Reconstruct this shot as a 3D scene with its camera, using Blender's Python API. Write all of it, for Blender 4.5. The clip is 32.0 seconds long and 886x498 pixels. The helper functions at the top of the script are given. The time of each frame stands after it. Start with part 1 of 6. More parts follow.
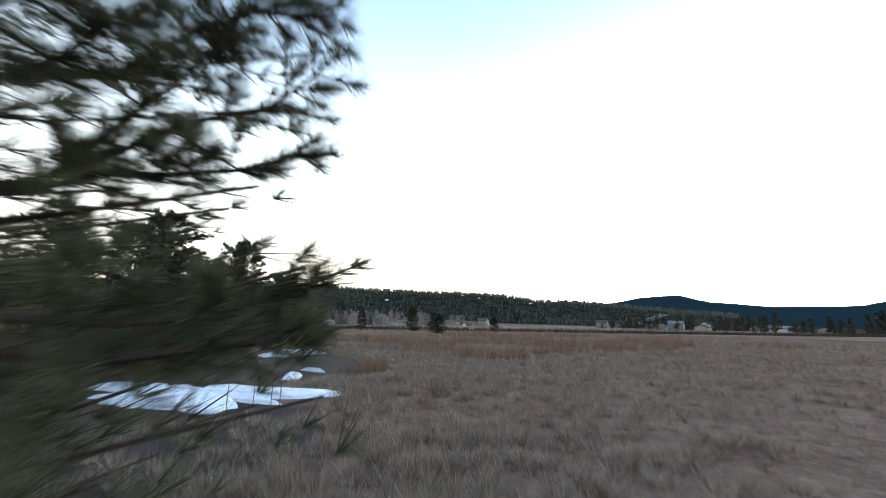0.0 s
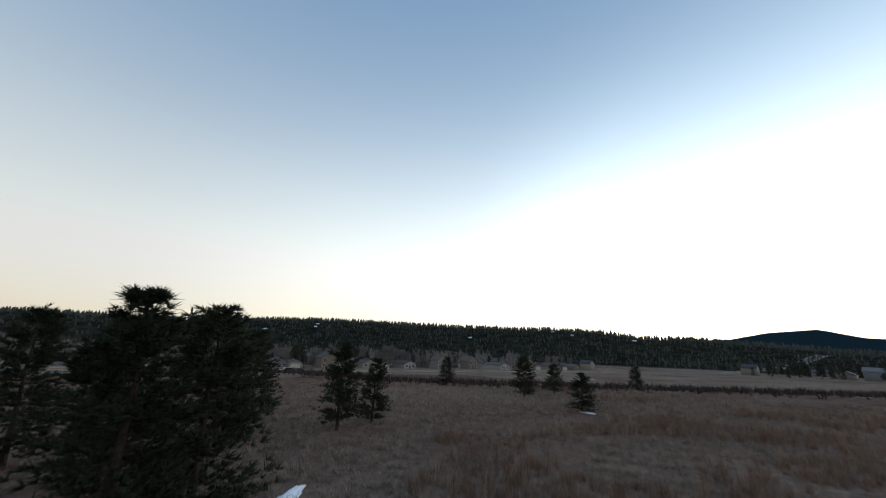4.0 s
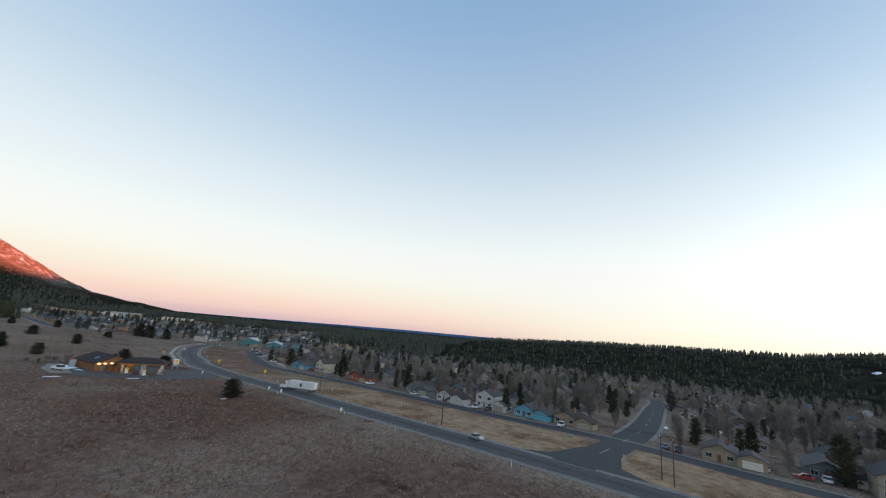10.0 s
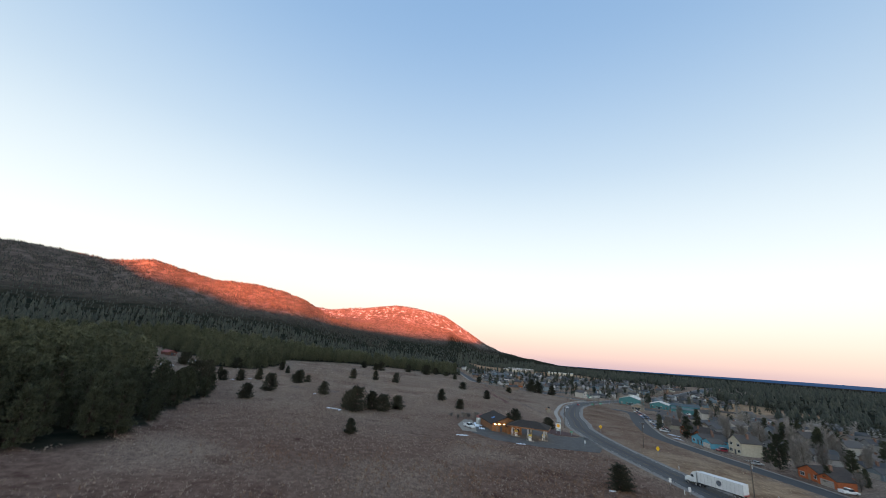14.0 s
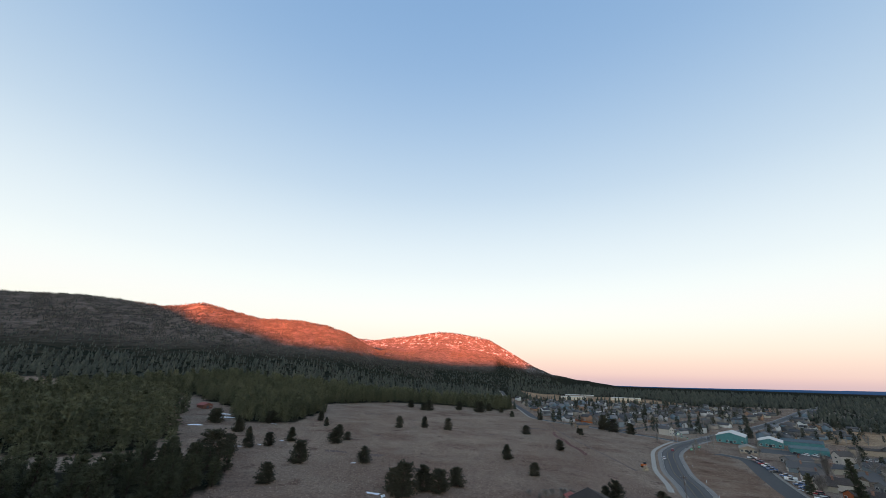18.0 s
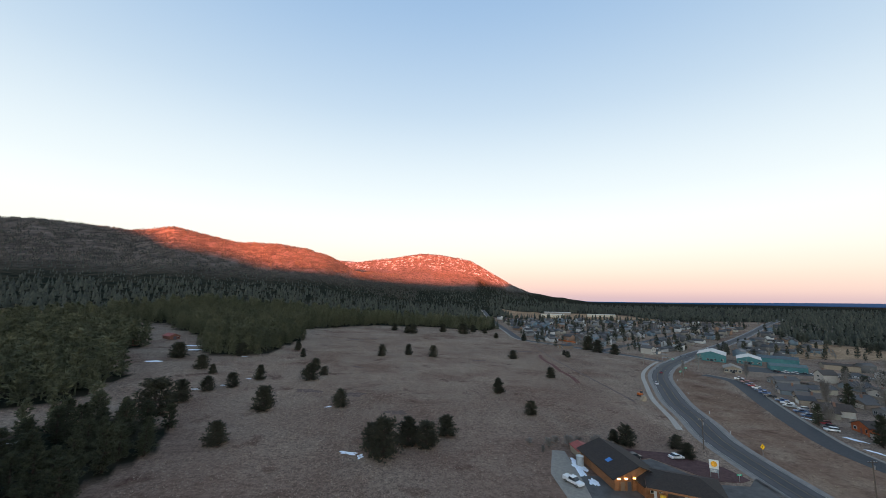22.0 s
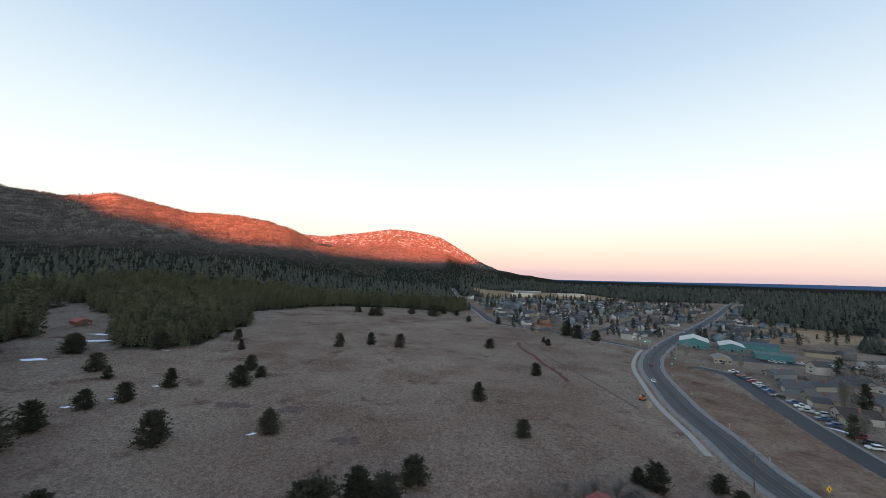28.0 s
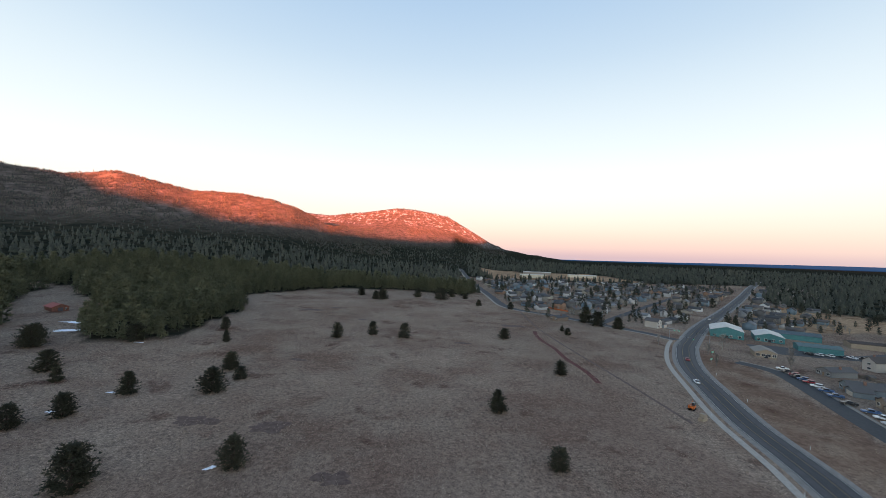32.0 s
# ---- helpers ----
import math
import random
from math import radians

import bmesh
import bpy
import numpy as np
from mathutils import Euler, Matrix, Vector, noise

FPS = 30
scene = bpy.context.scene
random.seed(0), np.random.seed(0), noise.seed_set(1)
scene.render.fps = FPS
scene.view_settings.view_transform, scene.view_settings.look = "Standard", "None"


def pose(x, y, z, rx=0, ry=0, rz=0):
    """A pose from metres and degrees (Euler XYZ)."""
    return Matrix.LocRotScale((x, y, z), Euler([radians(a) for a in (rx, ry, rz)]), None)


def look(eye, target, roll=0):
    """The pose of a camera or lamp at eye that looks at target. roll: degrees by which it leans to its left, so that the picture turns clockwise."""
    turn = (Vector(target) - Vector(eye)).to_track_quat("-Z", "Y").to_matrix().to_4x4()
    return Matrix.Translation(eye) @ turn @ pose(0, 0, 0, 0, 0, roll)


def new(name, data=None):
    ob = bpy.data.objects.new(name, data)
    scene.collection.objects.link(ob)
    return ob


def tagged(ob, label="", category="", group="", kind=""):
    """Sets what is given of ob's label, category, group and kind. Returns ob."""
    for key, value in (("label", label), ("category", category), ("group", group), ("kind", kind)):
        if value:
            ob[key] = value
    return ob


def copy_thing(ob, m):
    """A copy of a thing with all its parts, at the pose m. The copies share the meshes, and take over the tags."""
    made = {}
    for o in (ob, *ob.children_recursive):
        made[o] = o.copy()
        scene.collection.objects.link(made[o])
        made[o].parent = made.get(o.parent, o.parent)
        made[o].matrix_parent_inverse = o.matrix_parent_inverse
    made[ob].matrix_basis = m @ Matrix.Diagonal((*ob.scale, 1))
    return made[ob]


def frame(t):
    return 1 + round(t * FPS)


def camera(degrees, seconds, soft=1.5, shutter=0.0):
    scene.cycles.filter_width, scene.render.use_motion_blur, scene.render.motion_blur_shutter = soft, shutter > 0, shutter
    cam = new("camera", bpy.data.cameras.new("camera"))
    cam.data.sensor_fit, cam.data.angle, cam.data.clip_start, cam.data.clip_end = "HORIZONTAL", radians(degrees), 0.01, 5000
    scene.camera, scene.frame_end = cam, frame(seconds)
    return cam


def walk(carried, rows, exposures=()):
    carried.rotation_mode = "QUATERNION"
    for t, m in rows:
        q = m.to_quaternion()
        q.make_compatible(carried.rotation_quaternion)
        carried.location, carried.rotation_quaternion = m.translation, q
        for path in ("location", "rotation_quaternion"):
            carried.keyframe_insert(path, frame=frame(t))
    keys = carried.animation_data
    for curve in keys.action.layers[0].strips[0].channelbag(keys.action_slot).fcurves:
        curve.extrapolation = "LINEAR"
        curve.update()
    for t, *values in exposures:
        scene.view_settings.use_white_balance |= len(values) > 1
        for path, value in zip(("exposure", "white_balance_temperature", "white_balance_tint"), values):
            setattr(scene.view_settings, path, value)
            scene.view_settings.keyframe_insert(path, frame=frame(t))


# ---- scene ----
cam = camera(98.9, 32.0, soft=0.9, shutter=0.25)
PATH = [
    (0.0, (-97.31, -92.63, 6.48), (-28.83, -163.57, 23.15), 2.50),
    (0.5, (-94.26, -95.84, 7.13), (-22.53, -163.87, 22.22), 2.47),
    (1.0, (-91.13, -98.73, 7.70), (-17.03, -164.36, 21.86), 2.74),
    (1.5, (-88.04, -101.44, 8.17), (-9.03, -162.35, 15.09), 5.72),
    (2.0, (-84.92, -103.93, 8.49), (-2.81, -160.75, 14.04), 4.66),
    (2.5, (-81.51, -106.17, 8.75), (0.71, -162.83, 14.23), 2.85),
    (4.5, (-60.46, -114.93, 9.52), (19.77, -164.45, 42.83), 3.05),
    (5.0, (-56.94, -114.56, 10.92), (23.22, -157.39, 52.62), 3.61),
    (5.5, (-51.24, -114.58, 11.90), (30.85, -142.44, 62.00), 8.56),
    (6.0, (-44.59, -114.60, 12.17), (40.20, -131.20, 62.51), 9.00),
    (6.5, (-37.04, -114.12, 13.07), (49.33, -118.85, 63.24), 10.38),
    (7.0, (-28.62, -112.44, 15.82), (57.95, -103.88, 65.15), 11.64),
    (7.5, (-20.78, -110.40, 18.11), (64.13, -90.53, 67.05), 11.17),
    (8.0, (-15.58, -108.43, 19.83), (66.80, -79.45, 68.55), 10.41),
    (8.5, (-10.64, -107.25, 21.45), (68.88, -68.88, 68.40), 9.63),
    (9.0, (-7.31, -106.18, 22.49), (68.43, -54.26, 62.08), 10.33),
    (9.5, (-5.00, -104.63, 24.30), (71.85, -48.29, 54.66), 6.77),
    (10.0, (-2.01, -102.75, 25.05), (75.08, -43.03, 47.20), 5.23),
    (10.5, (0.95, -100.42, 25.73), (75.97, -34.78, 33.78), 5.93),
    (11.0, (3.21, -97.69, 26.15), (73.12, -26.24, 28.91), 6.33),
    (11.5, (5.26, -94.86, 26.12), (68.74, -17.66, 29.35), 7.31),
    (12.0, (8.30, -91.37, 26.23), (59.49, -5.71, 32.63), 10.40),
    (12.5, (10.43, -87.84, 26.18), (46.35, 4.58, 39.10), 12.54),
    (13.0, (11.99, -83.75, 26.38), (30.43, 12.92, 44.11), 13.16),
    (13.5, (13.11, -79.71, 27.30), (11.51, 18.17, 47.73), 12.90),
    (14.0, (13.56, -75.09, 28.31), (14.80, 21.17, 55.38), 4.55),
    (14.5, (12.90, -70.05, 29.77), (11.94, 23.25, 65.73), 2.61),
    (16.5, (8.29, -50.13, 35.18), (4.31, 43.15, 71.00), 1.38),
    (17.0, (7.97, -45.83, 36.94), (0.03, 47.31, 72.47), 2.56),
    (17.5, (7.53, -41.40, 38.71), (-1.58, 52.31, 72.41), 2.14),
    (18.0, (6.94, -36.84, 40.17), (-1.77, 57.35, 72.61), 1.72),
    (18.5, (6.17, -32.39, 41.51), (-1.88, 62.25, 72.78), 1.44),
    (19.0, (5.62, -27.97, 42.70), (-1.88, 67.56, 71.28), 0.63),
    (19.5, (4.96, -23.25, 43.85), (-2.21, 73.67, 67.40), 0.12),
    (20.0, (4.22, -18.70, 44.84), (-3.00, 79.40, 62.88), 0.51),
    (20.5, (3.69, -14.24, 45.69), (-2.05, 84.42, 61.00), 0.70),
    (21.0, (3.17, -10.04, 46.34), (-1.96, 88.79, 60.72), 0.97),
    (21.5, (2.73, -6.02, 46.85), (-2.09, 92.91, 60.57), 1.12),
    (22.0, (2.32, -2.12, 47.36), (-1.48, 97.00, 60.03), 0.82),
    (22.5, (2.04, 1.65, 47.80), (-1.06, 100.86, 59.98), 0.60),
    (23.0, (1.68, 5.41, 47.97), (0.68, 104.74, 59.48), 0.00),
    (23.5, (1.34, 8.99, 48.43), (0.93, 108.34, 59.81), 0.16),
    (24.0, (1.12, 12.48, 48.88), (2.32, 111.92, 59.35), -0.22),
    (24.5, (0.66, 15.94, 49.44), (4.26, 115.38, 59.36), -0.46),
    (25.0, (0.42, 19.50, 49.94), (5.74, 118.93, 59.18), -0.43),
    (25.5, (0.31, 22.92, 50.22), (4.35, 122.54, 57.97), 0.66),
    (27.5, (0.62, 36.46, 50.91), (6.31, 136.22, 54.72), 1.13),
    (28.0, (0.54, 39.83, 51.35), (4.81, 139.52, 58.02), 1.56),
    (28.5, (0.54, 43.36, 51.77), (2.46, 143.22, 56.85), 1.89),
    (29.0, (0.52, 46.67, 52.09), (1.33, 146.59, 56.15), 1.90),
    (29.5, (0.39, 50.34, 52.15), (1.92, 150.27, 55.63), 1.84),
    (30.0, (0.22, 54.25, 52.40), (1.59, 154.19, 55.72), 2.19),
    (30.5, (0.22, 58.05, 52.67), (1.69, 158.00, 55.25), 1.97),
    (31.0, (0.13, 61.90, 53.04), (1.95, 161.87, 54.79), 1.66),
    (31.5, (-0.03, 65.76, 53.25), (2.47, 165.72, 54.47), 1.68),
    (32.0, (-0.25, 69.66, 53.37), (2.46, 169.61, 54.55), 1.76),
]
EXPOSURES = [(0.0, 3.95), (0.4, 3.35), (1.0, 2.713), (2.5, 2.713), (4.5, 2.663), (6.0, 2.612), (8.0, 2.843), (10.0, 3.013), (11.5, 3.06), (13.0, 3.17), (14.5, 3.18), (16.5, 3.08), (22.0, 3.143), (32.0, 3.183)]
walk(cam, [(t, look(eye, target, roll)) for t, eye, target, roll in PATH], EXPOSURES)

# ---- light: dusk, the sun low behind a ridge that shades the valley ----
SUN_AZ, SUN_EL = 178.0, 0.6
world = bpy.data.worlds.new("dusk_sky")
scene.world = world
world.use_nodes = True
wn = world.node_tree
wn.nodes.clear()
sky = wn.nodes.new("ShaderNodeTexSky")
sky.sky_type = "NISHITA"
sky.sun_disc = False
sky.sun_elevation = radians(SUN_EL)
sky.sun_rotation = radians(SUN_AZ)
sky.air_density, sky.dust_density, sky.ozone_density = 1.0, 0.6, 1.5
# the dusk colours: pale over the sun, a rose belt on the far horizon, blue overhead
wc = wn.nodes.new("ShaderNodeTexCoord")
sep = wn.nodes.new("ShaderNodeSeparateXYZ")
wn.links.new(wc.outputs["Generated"], sep.inputs[0])
dot = wn.nodes.new("ShaderNodeVectorMath")
dot.operation = "DOT_PRODUCT"
dot.inputs[1].default_value = (math.sin(radians(SUN_AZ)), math.cos(radians(SUN_AZ)), 0.02)
wn.links.new(wc.outputs["Generated"], dot.inputs[0])


def ramp(source, low, high, stops):
    mr = wn.nodes.new("ShaderNodeMapRange")
    mr.inputs["From Min"].default_value, mr.inputs["From Max"].default_value = low, high
    wn.links.new(source, mr.inputs["Value"])
    r = wn.nodes.new("ShaderNodeValToRGB")
    r.color_ramp.interpolation = "B_SPLINE"
    while len(r.color_ramp.elements) < len(stops):
        r.color_ramp.elements.new(0.5)
    for e, (p, c) in zip(r.color_ramp.elements, stops):
        e.position, e.color = p, (*c, 1)
    wn.links.new(mr.outputs[0], r.inputs[0])
    return r.outputs[0]


def blend(fac, a, b, mode="MIX"):
    x = wn.nodes.new("ShaderNodeMix")
    x.data_type, x.blend_type, x.clamp_result = "RGBA", mode, False
    if isinstance(fac, float):
        x.inputs[0].default_value = fac
    else:
        wn.links.new(fac, x.inputs[0])
    wn.links.new(a, x.inputs[6])
    wn.links.new(b, x.inputs[7])
    return x.outputs[2]


def lift(colour, k):
    x = wn.nodes.new("ShaderNodeVectorMath")
    x.operation = "SCALE"
    x.inputs["Scale"].default_value = k
    wn.links.new(colour, x.inputs[0])
    return x.outputs[0]


away = ramp(sep.outputs[2], 0.0, 1.0, [(0.0, (0.66, 0.50, 0.56)), (0.022, (0.97, 0.69, 0.62)), (0.07, (1.04, 0.88, 0.74)), (0.14, (1.04, 1.05, 0.98)), (0.26, (0.90, 0.98, 1.0)), (0.45, (0.57, 0.72, 0.86)), (0.7, (0.27, 0.46, 0.74)), (1.0, (0.17, 0.33, 0.60))])
glow = lift(ramp(sep.outputs[2], 0.0, 1.0, [(0.0, (0.9048, 0.6667, 0.4762)), (0.06, (1.0, 0.881, 0.6905)), (0.2, (0.80, 0.87, 0.85)), (0.4, (0.37, 0.46, 0.53)), (0.62, (0.13, 0.19, 0.26)), (0.85, (0.0667, 0.1095, 0.1762)), (1.0, (0.0405, 0.0786, 0.1429))]), 4.2)
towards = ramp(dot.outputs["Value"], -1.0, 1.0, [(0.0, (0, 0, 0)), (0.3, (0.0, 0.0, 0.0)), (0.45, (0.02, 0.02, 0.02)), (0.55, (0.07, 0.07, 0.07)), (0.667, (0.16, 0.16, 0.16)), (0.80, (0.25, 0.25, 0.25)), (0.88, (0.52, 0.52, 0.52)), (1.0, (1, 1, 1))])
# square to the sun the horizon is cream, not rose
cream = ramp(sep.outputs[2], 0.0, 1.0, [(0.0, (1.0, 0.88, 0.68)), (0.06, (1.12, 1.06, 0.90)), (0.16, (1.05, 1.08, 1.02)), (0.30, (0.84, 0.93, 0.97)), (0.5, (0.48, 0.63, 0.80)), (0.75, (0.24, 0.42, 0.68)), (1.0, (0.17, 0.33, 0.60))])
square = ramp(dot.outputs["Value"], -1.0, 1.0, [(0.0, (0, 0, 0)), (0.22, (0, 0, 0)), (0.41, (1, 1, 1)), (1.0, (1, 1, 1))])
dusk = blend(towards, blend(square, away, cream), glow)
bg = wn.nodes.new("ShaderNodeBackground")
bg2 = wn.nodes.new("ShaderNodeBackground")
bg.inputs["Strength"].default_value = 0.0077
bg2.inputs["Strength"].default_value = 0.11
add = wn.nodes.new("ShaderNodeAddShader")
wo = wn.nodes.new("ShaderNodeOutputWorld")
wn.links.new(sky.outputs[0], bg.inputs[0])
wn.links.new(dusk, bg2.inputs[0])
wn.links.new(bg.outputs[0], add.inputs[0])
wn.links.new(bg2.outputs[0], add.inputs[1])
wn.links.new(add.outputs[0], wo.inputs[0])
sun = new("sun", bpy.data.lights.new("sun", "SUN"))
sun.data.energy, sun.data.angle, sun.data.color = 9.5, radians(0.5), (1.0, 0.205, 0.088)
_s = Vector((math.sin(radians(SUN_AZ)) * math.cos(radians(SUN_EL)), math.cos(radians(SUN_AZ)) * math.cos(radians(SUN_EL)), math.sin(radians(SUN_EL))))
sun.matrix_basis = look(_s * 100, (0, 0, 0))

# ---- terrain ----
SLOPE = -0.0349


def smooth(a, b, v):
    u = min(1.0, max(0.0, (v - a) / (b - a)))
    return u * u * (3 - 2 * u)


def table(rows, v):
    if v <= rows[0][0]:
        return rows[0][1]
    for (a, p), (b, q) in zip(rows, rows[1:]):
        if v <= b:
            return p + (q - p) * (v - a) / (b - a)
    return rows[-1][1]


# crest heights, in degrees over the eye, against the bearing
NEAR_RIDGE = [(-75, 4.0), (-60, 6.32), (-54, 6.72), (-50, 7.22), (-46, 7.22), (-42, 7.02), (-38, 7.92), (-34, 7.22), (-31, 6.62), (-26, 6.72), (-22, 6.22), (-19, 5.32), (-15, 3.2), (-8, 1.6), (2, 0.2), (8, -0.6)]
FAR_MOUNTAIN = [(-24, 4.2), (-18, 4.6), (-15, 4.4), (-10, 5.15), (-5.5, 5.95), (-2.5, 5.8), (2, 5.0), (5.5, 3.0), (8.5, 1.2), (10.6, 0.3), (14, -0.2), (19, -0.4)]
# crest of the wooded hill in the south-east, in metres against the bearing
SOUTH_CREST = [(50, 0), (58, 8), (61.5, 16), (62.6, 26), (67, 32), (74, 38.5), (80, 44), (85, 46.5), (88.5, 48.5), (92.5, 48.5), (99.5, 51), (101, 49.5), (104, 57), (109, 65.5), (112, 67), (117, 68), (120, 69), (128, 67), (133, 66), (149, 65), (153, 62), (157, 52), (163, 50), (168, 44.5), (180, 30)]
# rows past 186 are an unseen ridge, raised to cast the mountains' shadow line
FAR_PEAK = [(150, 1.5), (161.8, 2.1), (165.2, 2.9), (169.4, 3.3), (172.6, 2.5), (175, 2.35), (176.8, 2.2), (178.2, 2.1), (180.5, 2.15), (182, 2.2), (184.3, 2.25), (185.3, 2.35), (186.2, 2.6), (187.1, 2.82), (187.8, 2.92), (189.1, 3.12), (189.8, 3.32), (191.3, 3.82), (194, 4.3), (207, 4.0), (230, 2.0)]

def crest(rows, az, dist, eye):
    return dist * math.tan(radians(table(rows, az))) + eye


def ground_z(x, y):
    r = math.hypot(x, y)
    if r < 1:
        return SLOPE * x
    az = math.degrees(math.atan2(x, y))
    z = SLOPE * x * (1 - smooth(420, 1100, r))
    if r < 420:
        return z
    n = noise.fractal(Vector((x / 420, y / 420, 0.3)), 1.0, 2.1, 4) if r > 500 else 0.0
    z = max(z, -16)
    z += smooth(700, 4300, r) * 24
    if -80 < az < 12:
        h = crest(NEAR_RIDGE, az, 1750, 50) + 7
        fade = smooth(-80, -62, az) * (1 - smooth(2, 12, az))
        u = min(1.0, max(0.0, (r - 480) / 1270)) ** 1.6 * (1 - 0.75 * smooth(1770, 3300, r))
        gully = noise.fractal(Vector((az * 0.11, r / 2600, 4.0)), 0.9, 2.0, 4)
        z = max(z, z + (h - z) * u * fade + gully * 8 * u * (1 - u) * 2.4 + n * 4 * u * (1 - u) * 4)
    if -30 < az < 22:
        h = crest(FAR_MOUNTAIN, az, 3500, 50) + 36
        u = min(1.0, max(0.0, (r - 1700) / 1800)) ** 1.15 * (1 - 0.6 * smooth(3540, 4700, r)) * (1 - smooth(12, 21, az))
        gully = noise.fractal(Vector((az * 0.35, r / 3200, 9.0)), 0.9, 2.0, 5)
        z = max(z, z + (h - z) * u + gully * 30 * u * (1 - u) * 2.2)
    if 48 < az:
        h = table(SOUTH_CREST, az) - 8
        u = smooth(560, 1050, r) * (1 - 0.35 * smooth(1100, 2200, r))
        z = max(z, z + (h - z) * u + n * 8 * u * (1 - u) * 4)
    if 22 < az < 75 and r > 4000:
        z += 24 * smooth(4000, 4400, r) * smooth(22, 50, az) * (1 - smooth(62, 75, az))
    a2 = az if az > 0 else az + 360
    if 148 < a2 < 240:
        z = max(z, z + (crest(FAR_PEAK, a2, 4600, 18) - z) * smooth(2600, 4600, r))
    return z


def mat(name, base, rough=0.9, var=0.35, scale=1.0, bump=0.0, metal=0.0, spec=0.3, second=None):
    m = bpy.data.materials.new(name)
    m.use_nodes = True
    nt = m.node_tree
    b = nt.nodes["Principled BSDF"]
    b.inputs["Roughness"].default_value = rough
    b.inputs["Metallic"].default_value = metal
    b.inputs["Specular IOR Level"].default_value = spec
    tc = nt.nodes.new("ShaderNodeTexCoord")
    geo = nt.nodes.new("ShaderNodeNewGeometry")
    n1 = nt.nodes.new("ShaderNodeTexNoise")
    n1.inputs["Scale"].default_value = scale
    n1.inputs["Detail"].default_value = 8
    n1.inputs["Roughness"].default_value = 0.65
    nt.links.new(geo.outputs["Position"], n1.inputs["Vector"])
    ramp = nt.nodes.new("ShaderNodeValToRGB")
    c2 = second or tuple(v * (1 + var) for v in base)
    c1 = base if second else tuple(v * (1 - var) for v in base)
    ramp.color_ramp.elements[0].position, ramp.color_ramp.elements[1].position = 0.35, 0.65
    ramp.color_ramp.elements[0].color = (*c1, 1)
    ramp.color_ramp.elements[1].color = (*c2, 1)
    nt.links.new(n1.outputs["Fac"], ramp.inputs["Fac"])
    nt.links.new(ramp.outputs["Color"], b.inputs["Base Color"])
    if bump:
        bp = nt.nodes.new("ShaderNodeBump")
        bp.inputs["Strength"].default_value = bump
        nt.links.new(n1.outputs["Fac"], bp.inputs["Height"])
        nt.links.new(bp.outputs["Normal"], b.inputs["Normal"])
    return m


FORESTS = [
    [(-66, 30), (-69, 55), (-72, 80), (-81, 103), (-84, 115), (-94, 128), (-116, 132), (-126, 112), (-165, 100), (-420, 70), (-420, -70), (-160, -66), (-105, -28), (-76, 6)],
    [(-147, 148), (-159, 174), (-201, 222), (-242, 286), (-290, 335), (-330, 400), (-430, 430), (-430, 90), (-170, 118)],
    [(-172, 258), (-156, 258), (-142, 263), (-134, 291), (-138, 330), (-156, 380), (-185, 433), (-178, 470), (-116, 550), (-48, 580), (41, 562), (62, 600), (62, 900), (-720, 900), (-720, 430), (-330, 430), (-270, 380), (-215, 330), (-190, 285)],
]


STRAW = [(100, -420), (100, -60), (100, 40), (101, 130), (116, 190), (140, 255), (172, 310), (186, 290), (150, 190), (138, 150), (138, 60), (142, -40), (142, -130), (130, -420)]


def inside(poly, x, y):
    hit = False
    for (a, b), (c, d) in zip(poly, poly[1:] + poly[:1]):
        if (b > y) != (d > y) and x < (c - a) * (y - b) / (d - b) + a:
            hit = not hit
    return hit


PALE_FIELD = [(330, 418), (556, 440), (556, 456), (499, 580), (470, 600), (380, 520), (330, 440)]
EAST_WOOD = [(556, 440), (497, 575), (530, 668), (566, 705), (700, 842), (900, 1050), (1300, 1050), (1300, 300), (700, 300)]


def wooded(x, y):
    """Whether pine forest stands at a place."""
    r = math.hypot(x, y)
    az = math.degrees(math.atan2(x, y)) % 360
    jx, jy = 13 * noise.noise(Vector((x / 24, y / 24, 1.5))), 13 * noise.noise(Vector((x / 24, y / 24, 6.5)))
    if any(inside(p, x + jx, y + jy) for p in FORESTS):
        return True
    if r < 430 or inside(PALE_FIELD, x, y) or (140 < x < 490 and 925 < y < 1240):
        return False
    if inside(EAST_WOOD, x, y):
        return True
    if 200 < az < 300:
        return True
    if az >= 300 or (az < 12 and x <= 62):
        return r > 700 and not (-60 < x <= 62 and y < 900)
    if az < 12 and x < 62 and r > 880:
        return True
    if az < 60:
        if y < 900 and x < 0.93 * y + 60 and x > 62:
            return False
        if 900 <= y < 1600 and 110 < x < 560 and not (1060 < y < 1120):
            return True
        if x > y * 0.9 + 20:
            return r > 560 + 90 * noise.noise(Vector((x / 160, y / 160, 2)))
        return True
    if az < 185:
        return r > 600 + 60 * noise.noise(Vector((x / 160, y / 160, 2)))
    return r > 700


